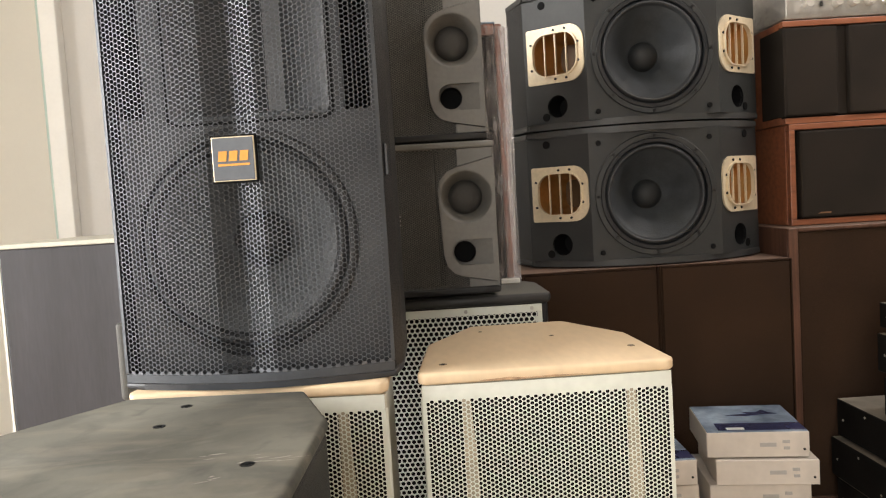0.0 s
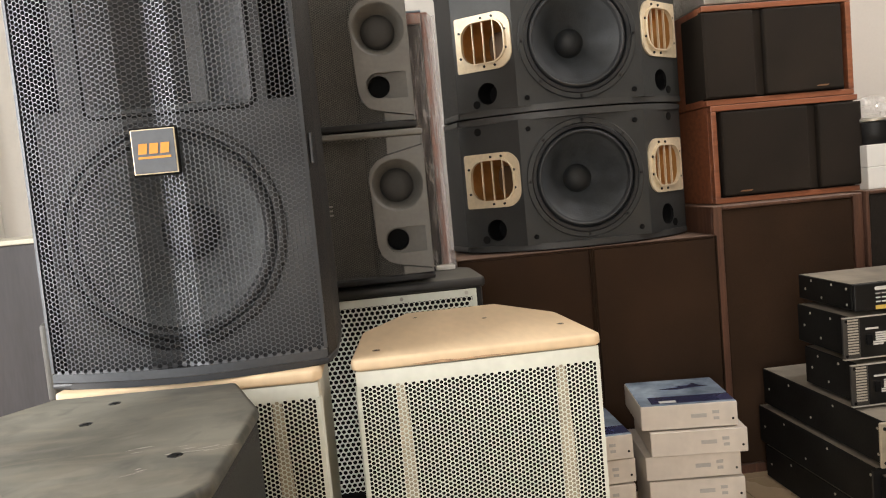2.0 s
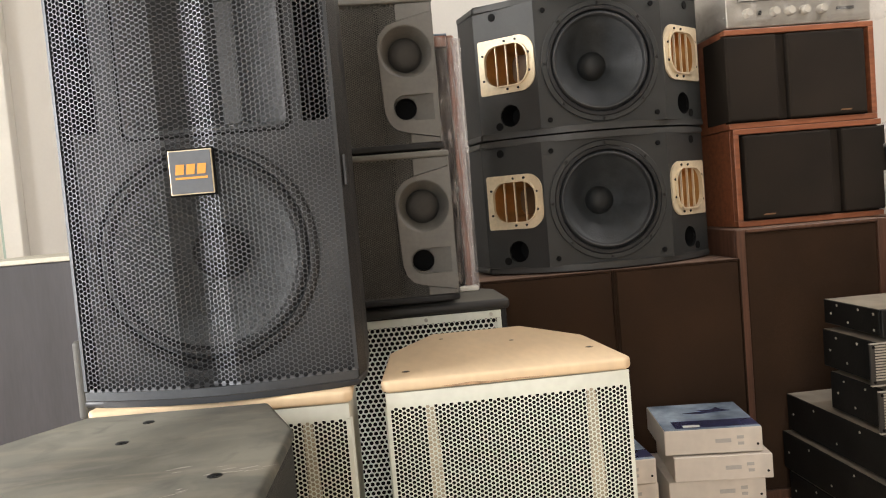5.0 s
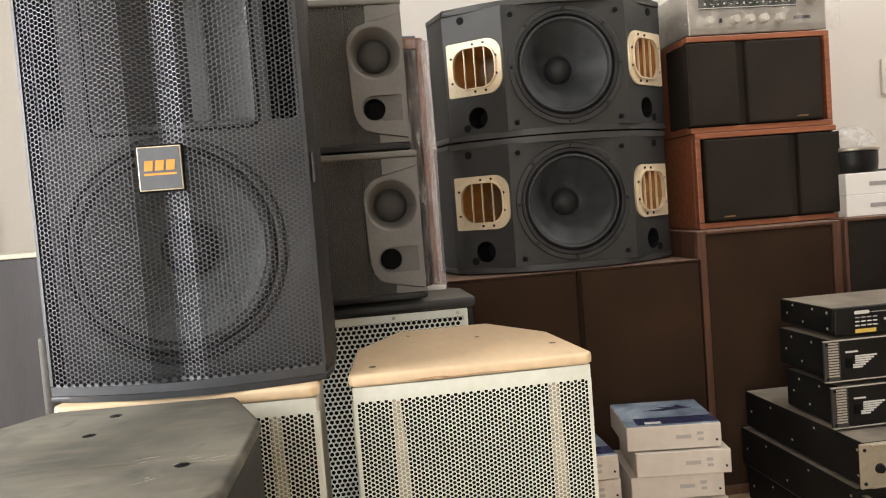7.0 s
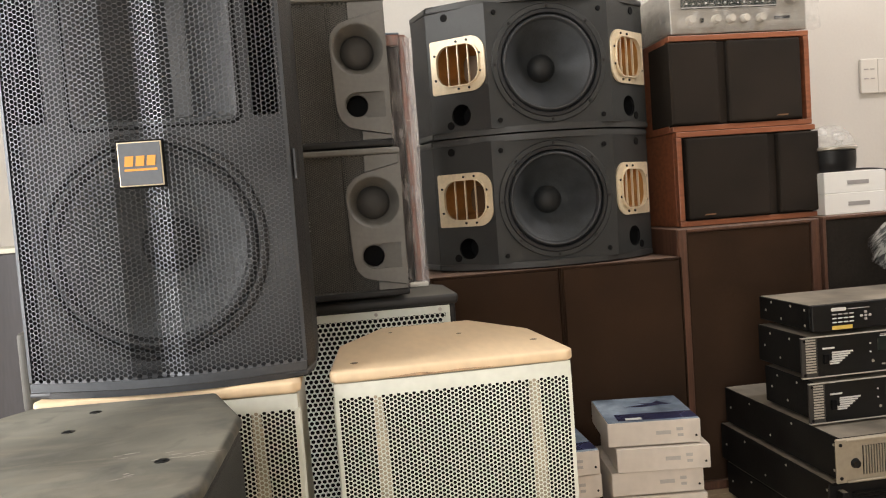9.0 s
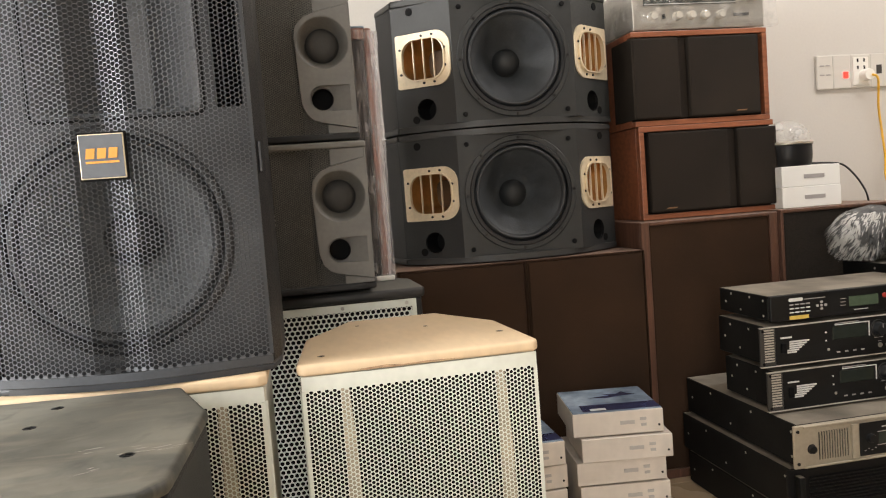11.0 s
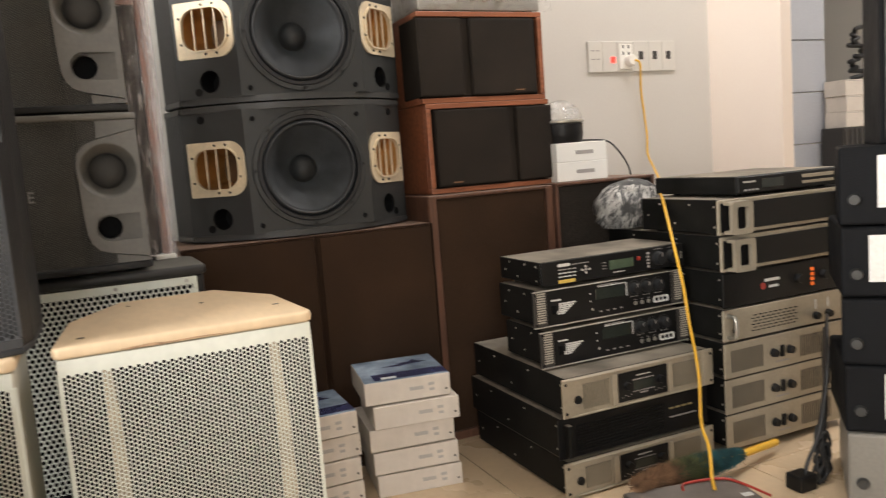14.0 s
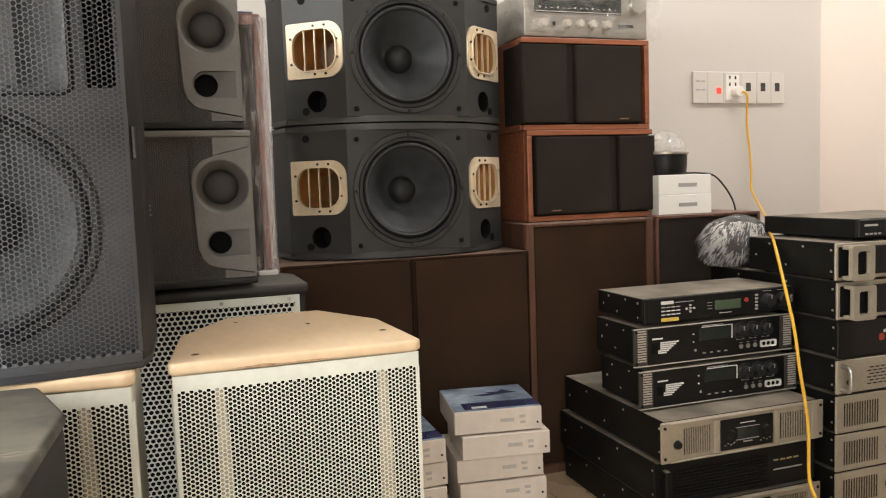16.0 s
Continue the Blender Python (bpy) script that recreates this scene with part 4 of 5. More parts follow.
part("badge_border", box(-0.030, 0.030, -0.0445, -0.0421, 0.2925, 0.3535, 0.001), M_GOLD_PALE, badge, "thin gold border")
part("badge_face", box(-0.0285, 0.0285, -0.0455, -0.0446, 0.294, 0.352, 0.0004), M_LOGO, badge, "slate badge face")
for k in range(3):
    bx = -0.0215 + k * 0.0150
    part("badge_mark", slab([(bx, 0.320), (bx + 0.0115, 0.320), (bx + 0.0135, 0.334), (bx + 0.002, 0.334)], -0.0463, -0.0456), M_LOGO_GOLD, badge)
part("badge_bar", box(-0.0215, 0.0225, -0.0463, -0.0456, 0.3135, 0.3165), M_LOGO_GOLD, badge)
part("hinge_pin", box(HW + 0.001, HW + 0.006, 0.012, 0.018, 0.29, 0.335, 0.001), M_RUBBER, big)
# Rounded grey rail beside the lower left edge.
part("side_rail", box(-0.246, -0.231, 0.07, 0.12, -0.035, 0.088, 0.006, 3), mat("grey_rail_plastic", (0.10, 0.098, 0.092), 0.5, vary=0.1), big, "rounded grey upright rail")


# ---- the dusty black speaker close by ----
near = thing("monitor_speaker", (-0.335, 0.63, FLOOR), "dusty scratched black wooden stage monitor, top board up", "loudspeaker")
plan = [(-0.175, 0.0), (0.175, 0.0), (0.196, 0.03), (0.203, 0.262), (0.153, 0.408), (-0.095, 0.425), (-0.199, 0.275), (-0.196, 0.03)]
part("cabinet", prism([(x * 0.985, 0.004 + y * 0.985) for x, y in plan], 0, 0.633, 0.006), M_BLACK, near)
part("top_board", prism(plan, 0.6335, 0.650, 0.007, 3), M_DUSTY, near, "dusty worn top board", 40)
for bx, by in ((0.001, 0.272), (0.006, 0.36), (0.142, 0.115), (-0.12, 0.12)):
    bolt = part("bolt", disc_z(0.0075, 0.6498, 0.6506, bx, by, 18, None, 0.0003), M_SCREW, near, "sunk rusty bolt")
    part("bolt_head", disc_z(0.0035, 0.6506, 0.6512, bx, by, 6), M_SCREW, bolt)
sc = bmesh.new()
random.seed(5)
for cx, cy, ang, n in ((0.165, 0.125, 0.15, 9), (0.12, 0.145, 0.1, 4), (0.10, 0.08, 0.4, 3)):
    for k in range(n):
        x, y, L, w = cx + random.uniform(-0.03, 0.03), cy + random.uniform(-0.008, 0.008), random.uniform(0.003, 0.014), random.uniform(0.0006, 0.002)
        c, s = math.cos(ang), math.sin(ang)
        sc.faces.new([sc.verts.new((x + a * L * c - b * w * s, y + a * L * s + b * w * c, 0.65035)) for a, b in ((-1, 0), (-0.3, -1), (1, 0), (0.2, 1))])
part("scratches", sc, mat("bare_scratch", (0.34, 0.32, 0.28), 0.8, vary=0.1), near, "pale scratches in the paint")["kind"] = "stuff"


# ---- the scuffed dark cabinet beside the wall ----
sl = thing("veneer_cabinet", (-0.835, 1.50, FLOOR), "tall dark scuffed veneer speaker cabinet with a dusty top", "loudspeaker")
part("cabinet", box(0, 0.42, 0, 0.34, 0, 0.852, 0.003), M_SLATE, sl)
part("top_board", box(-0.002, 0.422, -0.003, 0.34, 0.8525, 0.862, 0.002), M_CREAM_CAB, sl, "pale dusty top edge")
part("side_edge", box(-0.006, -0.0005, 0.0, 0.34, 0, 0.852, 0.001), M_TRIM, sl, "pale side edge")


# ---- cartons with printed lids ----
def carton(w, d, h, loc, rz, lid):
    t = thing("carton", loc, "white cardboard product carton with grey print" + (" and a glossy blue lid" if lid else ""), "box", "stacked cartons", rz=rz)
    part("box_body", box(0, w, 0, d, 0, h - 0.0005, 0.0015, 1), M_CARTON, t)
    for bx, bw, bz, bh in ((0.52, 0.16, 0.42, 0.16), (0.74, 0.07, 0.55, 0.13), (0.75, 0.06, 0.30, 0.12)):
        part("print_bar", box(w * bx, w * (bx + bw), -0.0012, -0.0002, h * bz, h * (bz + bh)), M_PALEPRINT, t)
    part("tape_dot", disc_y(0.003, -0.0015, 0.0, w * 0.95, h * 0.3, 10), M_SCREW, t)
    if lid:
        part("lid_print", box(0.002, w - 0.002, 0.002, d - 0.002, h, h + 0.0012), M_BLUE, t, "blue sky printed lid")
        part("lid_band", box(0.03, w - 0.003, 0.012, d * 0.30, h + 0.0015, h + 0.0022), M_NAVY, t, "dark navy band")
        part("lid_mark", box(0.05, 0.09, 0.014, 0.03, h + 0.0024, h + 0.003), M_PRINT, t)
        g = [(0.07, 0.60), (0.13, 0.66), (0.115, 0.72), (0.15, 0.70), (0.17, 0.80), (0.18, 0.70), (0.20, 0.64), (0.16, 0.62), (0.12, 0.56)]
        part("lid_picture", prism([(x, y * d) for x, y in g], h + 0.0015, h + 0.002), M_NAVY, t)
    return t


ch = 0.0595
random.seed(11)
for k in range(5):
    dx = (0.0, 0.016, 0.004, 0.010, 0.016)[4 - k]
    carton(0.230, 0.222, ch, (0.623 + dx, 1.757 - (0.012 if k == 3 else 0), FLOOR + k * (ch + 0.0035)), random.uniform(-2.2, 2.2) - 8.8 if k < 4 else -8.8, k == 4)
for k in range(4):
    carton(0.230, 0.222, ch, (0.372 + random.uniform(-0.004, 0.006), 1.762, FLOOR + k * (ch + 0.0035)), random.uniform(-2, 2), k == 3)


# ---- rack units ----
def screw_row(parent, places, y, r=0.004, material=M_STEEL):
    for x, z in places:
        part("screw", disc_y(r, y - 0.0022, y, x, z, 10), material, parent)


def rack_body(t, W, H, D, inset, foot=0.006):
    part("case", box(inset, W - inset, 0.004, D, foot, H - 0.001, 0.002, 1), M_RACK, t, "dusty black steel case")
    for y, z in ((0.022, H * 0.80), (0.022, H * 0.25), (D * 0.36, H * 0.84), (D * 0.55, H * 0.3), (D * 0.74, H * 0.84), (D - 0.03, H * 0.5)):
        bm = lathe([(0, -0.001), (0.0032, -0.001), (0.0032, 0.001)], 0, 0, 8)
        bmesh.ops.transform(bm, matrix=Matrix.Translation((inset, y, z)) @ Matrix.Rotation(radians(-90), 4, "Z"), verts=bm.verts)
        part("side_screw", bm, M_RIB, t)
    for x in (inset + 0.03, W - inset - 0.03):
        for y in (0.04, D - 0.05):
            part("foot", disc_z(0.012, 0, foot + 0.002, x, y, 12), M_DEEP, t)


def knob(parent, x, z, r, y=-0.004, dep=0.016, material=M_PANEL):
    part("knob", lathe([(0, y - dep), (r * 0.85, y - dep), (r * 0.95, y - dep * 0.8), (r, y - 0.001), (r * 1.12, y)], x, z, 24), material, parent, "", 40)


def effect_processor(loc, ears, label):
    """A karaoke mixing unit: keypad or grille ears, screen, knobs."""
    W = 0.482 if ears else 0.462
    H, D = (0.0985, 0.215) if ears else (0.0660, 0.215)
    t = thing("karaoke_mixer", loc, label, "mixer", "stacked rack units")
    rack_body(t, W, H, D, 0.022 if ears else 0.0)
    if ears:
        part("front_panel", box(0.040, W - 0.040, -0.004, 0.003, 0.006, H - 0.002, 0.0015, 1), M_PANEL, t, "black front panel")
        for x0, x1 in ((0, 0.0395), (W - 0.0395, W)):
            e = part("rack_ear", box(x0, x1, -0.004, 0.003, 0.006, H - 0.002, 0.001, 1), M_CHARCOAL, t, "ribbed aluminium rack ear")
            for k in range(13):
                z = 0.016 + k * 0.0062
                part("rib", box(x0 + 0.010, x1 - 0.005, -0.0055, -0.0042, z, z + 0.0034), M_RIB, e)
            for z in (0.012, H - 0.008):
                part("slot", disc_y(0.0035, -0.0048, -0.0042, x0 + 0.007 if x0 == 0 else x1 - 0.007, z, 10), M_DEEP, e)
        part("trim_line", box(0.0, W, -0.005, 0.003, H - 0.002, H, 0.0005, 1), M_RIB, t)
        part("trim_line", box(0.0, W, -0.005, 0.003, 0.003, 0.0055, 0.0005, 1), M_RIB, t)
        sc = part("display", box(0.190, 0.282, -0.0058, -0.0042, 0.052, 0.083, 0.001, 1), M_LCD, t, "dark display with a white border")
        for b in ((0.197, 0.290, 0.0862, 0.0880), (0.288, 0.2902, 0.052, 0.0862)):
            part("display_line", box(b[0], b[1], -0.0062, -0.0045, b[2], b[3]), M_PRINT, sc)
        part("label_bar", box(0.052, 0.082, -0.0048, -0.0042, 0.068, 0.072), M_PRINT, t)
        part("print_bar", box(0.198, 0.262, -0.0048, -0.0042, 0.0895, 0.0915), M_GREYPRINT, t)
        for k in range(3):
            part("print_bar", box(0.303 + k * 0.040, 0.327 + k * 0.040, -0.0048, -0.0042, 0.0445, 0.0462), M_GREYPRINT, t)
            part("jack_mark", box(0.314 + k * 0.022, 0.322 + k * 0.022, -0.0048, -0.0042, 0.0350, 0.0368), M_GREYPRINT, t)
        for k in range(6):
            part("print_bar", box(0.075 - (0.006 if k > 3 else 0), 0.128 - 0.007 * k, -0.0048, -0.0042, 0.057 - k * 0.0050, 0.0607 - k * 0.0050), M_PRINT, t)
        part("power_button", box(0.052, 0.066, -0.009, -0.0042, 0.034, 0.058, 0.002), M_DEEP, t)
        for k in range(4):
            part("button_label", box(0.200 + k * 0.022, 0.209 + k * 0.022, -0.0048, -0.0042, 0.019, 0.0225), M_GREYPRINT, t)
        part("jack", disc_y(0.0035, -0.0055, -0.0042, 0.178, 0.03, 10), M_STEEL, t)
        for k in range(3):
            knob(t, 0.315 + k * 0.040, 0.067, 0.0155, material=M_RUBBER)
            # A thin grey ring outlines each knob.
            part("knob_ring", lathe([(0.0205, -0.0050), (0.0212, -0.0054), (0.0219, -0.0050), (0.0219, -0.004)], 0.315 + k * 0.040, 0.067, 28), M_SATIN, t, "thin grey ring round the knob")
            part("knob_mark", box(0.3142 + k * 0.040, 0.3158 + k * 0.040, -0.0214, -0.0200, 0.071, 0.081), M_GREYPRINT, t)
            part("jack", disc_y(0.006, -0.006, -0.0042, 0.318 + k * 0.022, 0.026, 14), M_STEEL, t)
        part("jack_plate", box(0.378, 0.428, -0.0058, -0.0042, 0.018, 0.036, 0.004), M_PRINT, t, "white three-jack plate")
        for k in range(3):
            part("jack_hole", disc_y(0.0052, -0.0066, -0.0058, 0.389 + k * 0.014, 0.027, 12), M_DEEP, t)
        screw_row(t, [(0.172, 0.072), (0.172, 0.052)], -0.0042, 0.002, M_PRINT)
    else:
        part("front_panel", box(0, W, -0.006, 0.003, 0.004, H - 0.001, 0.003), M_PANEL, t, "black front panel with a keypad")
        part("logo_oval", slab(rrect(0.048, 0.086, 0.0485, 0.0565, 0.0038), -0.0068, -0.006), M_PRINT, t)
        part("print_bar", box(0.090, 0.145, -0.0066, -0.006, 0.0505, 0.0525), M_GREYPRINT, t)
        for r in range(3):
            for c in range(4):
                part("key", box(0.049 + c * 0.0145, 0.0605 + c * 0.0145, -0.0085, -0.006, 0.0395 - r * 0.0092, 0.0425 - r * 0.0092, 0.001, 1), M_PRINT if r else M_GREYPRINT, t)
        for dx, dz in ((0, 0.008), (0, -0.008), (0.011, 0), (-0.011, 0), (0, 0)):
            part("arrow_key", box(0.134 + dx - 0.0032, 0.134 + dx + 0.0032, -0.009, -0.006, 0.033 + dz - 0.0028, 0.033 + dz + 0.0028, 0.001, 1), M_PALEPRINT, t)
        for k in range(3):
            part("print_bar", box(0.186, 0.200, -0.0066, -0.006, 0.026 + k * 0.008, 0.0275 + k * 0.008), M_GREYPRINT, t)
        part("display", box(0.209, 0.288, -0.0075, -0.006, 0.022, 0.047, 0.002), mat("green_lcd", (0.075, 0.105, 0.070), 0.15), t, "dim green display")
        part("print_bar", box(0.222, 0.260, -0.0066, -0.006, 0.0125, 0.0145), M_PRINT, t)
        part("sticker", box(0.049, 0.100, -0.0068, -0.006, 0.0055, 0.0145), M_YELLOW_TAG, t, "small yellow sticker")
        for k in range(5):
            part("level_bar", box(0.333, 0.343, -0.008, -0.006, 0.012 + k * 0.009, 0.0178 + k * 0.009, 0.001, 1), M_GREYPRINT, t)
        part("record_key", disc_y(0.006, -0.009, -0.006, 0.306, 0.041, 14), M_RED, t, "round red key")
        for x in (0.372, 0.418):
            knob(t, x, 0.034, 0.0185, -0.006, 0.018, M_RUBBER)
            part("knob_mark", box(x - 0.001, x + 0.001, -0.0252, -0.0238, 0.040, 0.050), M_GREYPRINT, t)
            part("print_bar", box(x - 0.014, x + 0.014, -0.0066, -0.006, 0.0585, 0.060), M_GREYPRINT, t)
        part("switch", box(0.447, 0.454, -0.009, -0.006, 0.024, 0.044, 0.001, 1), M_STEEL, t)
    return t


def power_amp(loc, style, H, D, label):
    """A 19 inch power amplifier; the style sets its front."""
    W = 0.482
    t = thing("power_amplifier", loc, label, "amplifier", "stacked rack units")
    rack_body(t, W, H, D, 0.012)
    y0 = -0.004
    face = {"silver": M_CHAMP, "ribbed": M_RACK, "handled": M_CHAMP, "dark": M_PANEL, "louvred": M_CHAMP, "vented": M_CHAMP}[style]
    if style == "silver":
        part("front_panel", box(0, W, y0, 0.003, 0.004, H - 0.001, 0.002, 1), face, t, "champagne aluminium front panel")
        for a, b in ((0.062, 0.140), (0.345, 0.437)):
            part("vent_recess", box(a, b, y0 - 0.0008, y0, 0.020, H - 0.020), M_PANEL, t)
            for k in range(12):
                x = a + (b - a) * (k + 0.5) / 12
                part("vent_fin", box(x - 0.0015, x + 0.0015, y0 - 0.0035, y0 - 0.001, 0.020, H - 0.020), M_CHAMP, t)
        part("control_window", box(0.166, 0.322, y0 - 0.0025, y0, 0.014, H - 0.014, 0.002), M_PANEL, t, "black control window")
        part("print_bar", box(0.222, 0.266, y0 - 0.0032, y0 - 0.0026, H * 0.73, H * 0.75), M_PRINT, t)
        part("print_bar", box(0.232, 0.258, y0 - 0.0032, y0 - 0.0026, H * 0.27, H * 0.30), M_GREYPRINT, t)
        scr = part("screen", box(0.213, 0.276, y0 - 0.0034, y0 - 0.0026, H * 0.36, H * 0.62, 0.0003, 1), M_LCD, t, "small dark screen")
        for za, zb in ((H * 0.335, H * 0.350), (H * 0.63, H * 0.645)):
            part("screen_edge", box(0.210, 0.279, y0 - 0.0034, y0 - 0.0026, za, zb), M_GREYPRINT, scr)
        for x in (0.192, 0.298):
            knob(t, x, H * 0.52, 0.0105, y0 - 0.0025, 0.010)
            for k in range(4):
                part("print_bar", box(x - 0.016 + k * 0.009, x - 0.012 + k * 0.009, y0 - 0.0032, y0 - 0.0026, H * 0.24 + (k % 2) * 0.004, H * 0.26 + (k % 2) * 0.004), M_GREYPRINT, t)
        part("ear_pillar", box(0.441, 0.464, y0 - 0.005, y0, 0.006, H - 0.004, 0.002), M_CHAMP, t)
        for za, zb in ((0.005, 0.010), (H - 0.008, H - 0.002)):
            part("edge_lip", box(0.022, 0.440, y0 - 0.005, y0, za, zb, 0.0015, 1), M_CHAMP, t)
        for x in (0.152, 0.332):
            part("bar_trim", box(x - 0.008, x + 0.008, y0 - 0.006, y0, 0.012, H - 0.012, 0.002), M_CHAMP, t)
        knob(t, 0.044, H * 0.45, 0.010, y0, 0.008)
        screw_row(t, [(0.010, 0.016), (0.010, H - 0.014), (W - 0.010, 0.016), (W - 0.010, H - 0.014)], y0, 0.004, M_SCREW)
    elif style == "ribbed":
        part("front_panel", box(0, W, y0 + 0.002, 0.003, 0.004, H - 0.001, 0.002, 1), M_PANEL, t, "black ribbed front panel")
        for k in range(9):
            z = 0.018 + k * (H - 0.036) / 9
            part("rib", box(0.055, 0.33, y0 - 0.003, y0 + 0.002, z, z + 0.004, 0.0008, 1), M_PANEL, t)
        for k in range(4):
            part("print_bar", box(0.35 + k * 0.021, 0.365 + k * 0.021, y0 + 0.0008, y0 + 0.002, H * 0.62, H * 0.66), M_BRASS_PRINT, t)
        part("print_bar", box(0.35, 0.44, y0 + 0.0008, y0 + 0.002, H * 0.40, H * 0.43), M_GREYPRINT, t)
        part("handle_bar", box(0.018, 0.034, y0 - 0.020, y0 + 0.002, 0.012, H - 0.012, 0.004), M_RACK, t)
    elif style == "handled":
        part("front_panel", box(0, W, y0, 0.003, 0.004, H - 0.001, 0.002, 1), face, t, "champagne aluminium front panel")
        part("centre_window", box(0.088, W - 0.040, y0 - 0.004, y0, 0.014, H - 0.012, 0.003), M_PANEL, t, "dark centre panel")
        for x0, x1 in ((0.012, 0.084), (W - 0.035, W - 0.004)):
            frame = rrect(x0, x1, 0.006, H - 0.006, 0.008)
            hole = rrect(x0 + (0.017 if x0 < 0.1 else 0.010), x1 - (0.015 if x0 < 0.1 else 0.009), 0.020, H - 0.020, 0.008)
            part("handle_frame", holed(frame, [hole], lambda x, z, d: (x, y0 - 0.040 + d, z), 0.012), M_CHAMP, t, "square cast handle")
            part("handle_well", box(x0 - 0.004, x1 + 0.002, y0 - 0.003, y0 - 0.0005, 0.012, H - 0.010), M_DEEP, t)
            for hz in (0.006, H - 0.016):
                part("handle_rail", box(x0 + 0.004, x1 - 0.004, y0 - 0.028, y0 - 0.0035, hz, hz + 0.010, 0.002), M_CHAMP, t)
    elif style == "dark":
        part("front_panel", box(0, W, y0, 0.003, 0.004, H - 0.001, 0.002, 1), M_PANEL, t, "black front panel")
        for k in range(4):
            part("indicator", box(0.325, 0.338, y0 - 0.002, y0, 0.024 + k * 0.014, 0.034 + k * 0.014, 0.001, 1), M_LED, t, "dim orange indicator")
        part("print_bar", box(0.150, 0.205, y0 - 0.001, y0, 0.058, 0.066), M_PRINT, t)
        part("print_bar", box(0.165, 0.200, y0 - 0.001, y0, 0.040, 0.047), M_PRINT, t)
        part("ring_mark", slab(rrect(0.135, 0.152, 0.038, 0.056, 0.006), y0 - 0.001, y0), M_RED, t)
        for x in (0.275, 0.375):
            knob(t, x, H * 0.52, 0.013, y0, 0.014)
    elif style == "louvred":
        part("front_panel", box(0, W, y0, 0.003, 0.004, H - 0.001, 0.002, 1), face, t, "champagne front panel")
        for r in range(6):
            for c in range(9):
                x, z = 0.10 + c * 0.019 + (r % 2) * 0.008, 0.020 + r * 0.0085
                part("louvre", box(x, x + 0.013, y0 - 0.0008, y0 + 0.0002, z, z + 0.003), M_PANEL, t)
        part("handle_frame", tube([(0.016, y0, 0.016), (0.016, y0 - 0.025, 0.018), (0.016, y0 - 0.03, H * 0.5), (0.016, y0 - 0.025, H - 0.018), (0.016, y0, H - 0.016)], 0.006, 10), M_STEEL, t, "bent steel handle", 60)
        knob(t, 0.040, H * 0.35, 0.007, y0, 0.008)
        for x in (0.345, 0.395):
            knob(t, x, H * 0.30, 0.011, y0, 0.014)
            part("level_slot", box(x - 0.003, x + 0.003, y0 - 0.002, y0, H * 0.5, H * 0.82, 0.001, 1), M_PRINT, t)
    else:
        part("front_panel", box(0, W, y0, 0.003, 0.002, H - 0.001, 0.002, 1), face, t, "champagne front panel with slotted vents")
        for a, b in ((0.022, 0.140), (0.280, 0.400)):
            for k in range(14):
                x = a + (b - a) * (k + 0.5) / 14
                part("vent_slot", box(x - 0.0017, x + 0.0017, y0 - 0.0008, y0 + 0.0002, 0.018, H - 0.020), M_PANEL, t)
        for x in (0.178, 0.240):
            knob(t, x, H * 0.48, 0.0115, y0, 0.014)
        part("switch", box(0.203, 0.217, y0 - 0.006, y0, H * 0.32, H * 0.66, 0.002), M_PANEL, t)
        part("print_bar", box(0.188, 0.236, y0 - 0.001, y0, H * 0.18, H * 0.22), M_GREYPRINT, t)
    return t


# the stack in front of the cabinets
power_amp((1.034, 1.475, FLOOR), "silver", 0.096, 0.50, "champagne fronted power amplifier at the foot of the stack")
power_amp((1.026, 1.485, 0.068), "ribbed", 0.108, 0.50, "black ribbed power amplifier in the stack")
power_amp((1.036, 1.470, 0.178), "silver", 0.104, 0.50, "dusty champagne fronted power amplifier under karaoke mixers")
effect_processor((1.040, 1.565, 0.2835), True, "black karaoke mixer with aluminium ears and three knobs")
effect_processor((1.029, 1.570, 0.3900), True, "black karaoke mixer with aluminium ears and a jack plate")
effect_processor((1.062, 1.577, 0.4945), False, "dusty black karaoke processor with keypad and two knobs")

# the stack beside it
for k in range(3):
    power_amp((1.540, 1.450, FLOOR + 0.02 + k * 0.100), "vented", 0.0985, 0.42, "champagne power amplifier with slotted vents")
power_amp((1.540, 1.450, 0.2905), "louvred", 0.091, 0.42, "champagne power amplifier with louvres and bent handle")
power_amp((1.545, 1.452, 0.3825), "dark", 0.098, 0.44, "black power amplifier with orange indicator lights")
power_amp((1.540, 1.450, 0.4815), "handled", 0.0985, 0.50, "power amplifier with square cast handles and dark centre")
power_amp((1.534, 1.450, 0.5810), "handled", 0.0985, 0.32, "power amplifier with square cast handles under a player")
dvd = thing("disc_player", (1.610, 1.452, 0.6805), "slim black disc player with a dusty top on amplifiers", "player")
part("case", box(0, 0.405, 0.004, 0.33, 0.006, 0.055, 0.003, 1), M_RACK, dvd, "dusty black case")
part("front_panel", box(0, 0.405, -0.004, 0.003, 0.008, 0.054, 0.003, 1), M_PANEL, dvd)
part("tray_slot", box(0.235, 0.36, -0.006, -0.004, 0.034, 0.044, 0.001, 1), M_CHAMP, dvd)
part("tray_slot", box(0.235, 0.36, -0.006, -0.004, 0.018, 0.026, 0.001, 1), M_CHAMP, dvd)
for k in range(4):
    part("button", box(0.020 + k * 0.014, 0.030 + k * 0.014, -0.006, -0.004, 0.014, 0.019, 0.001, 1), M_GREYPRINT, dvd)
part("print_bar", box(0.018, 0.062, -0.0046, -0.004, 0.036, 0.041), M_PALEPRINT, dvd)
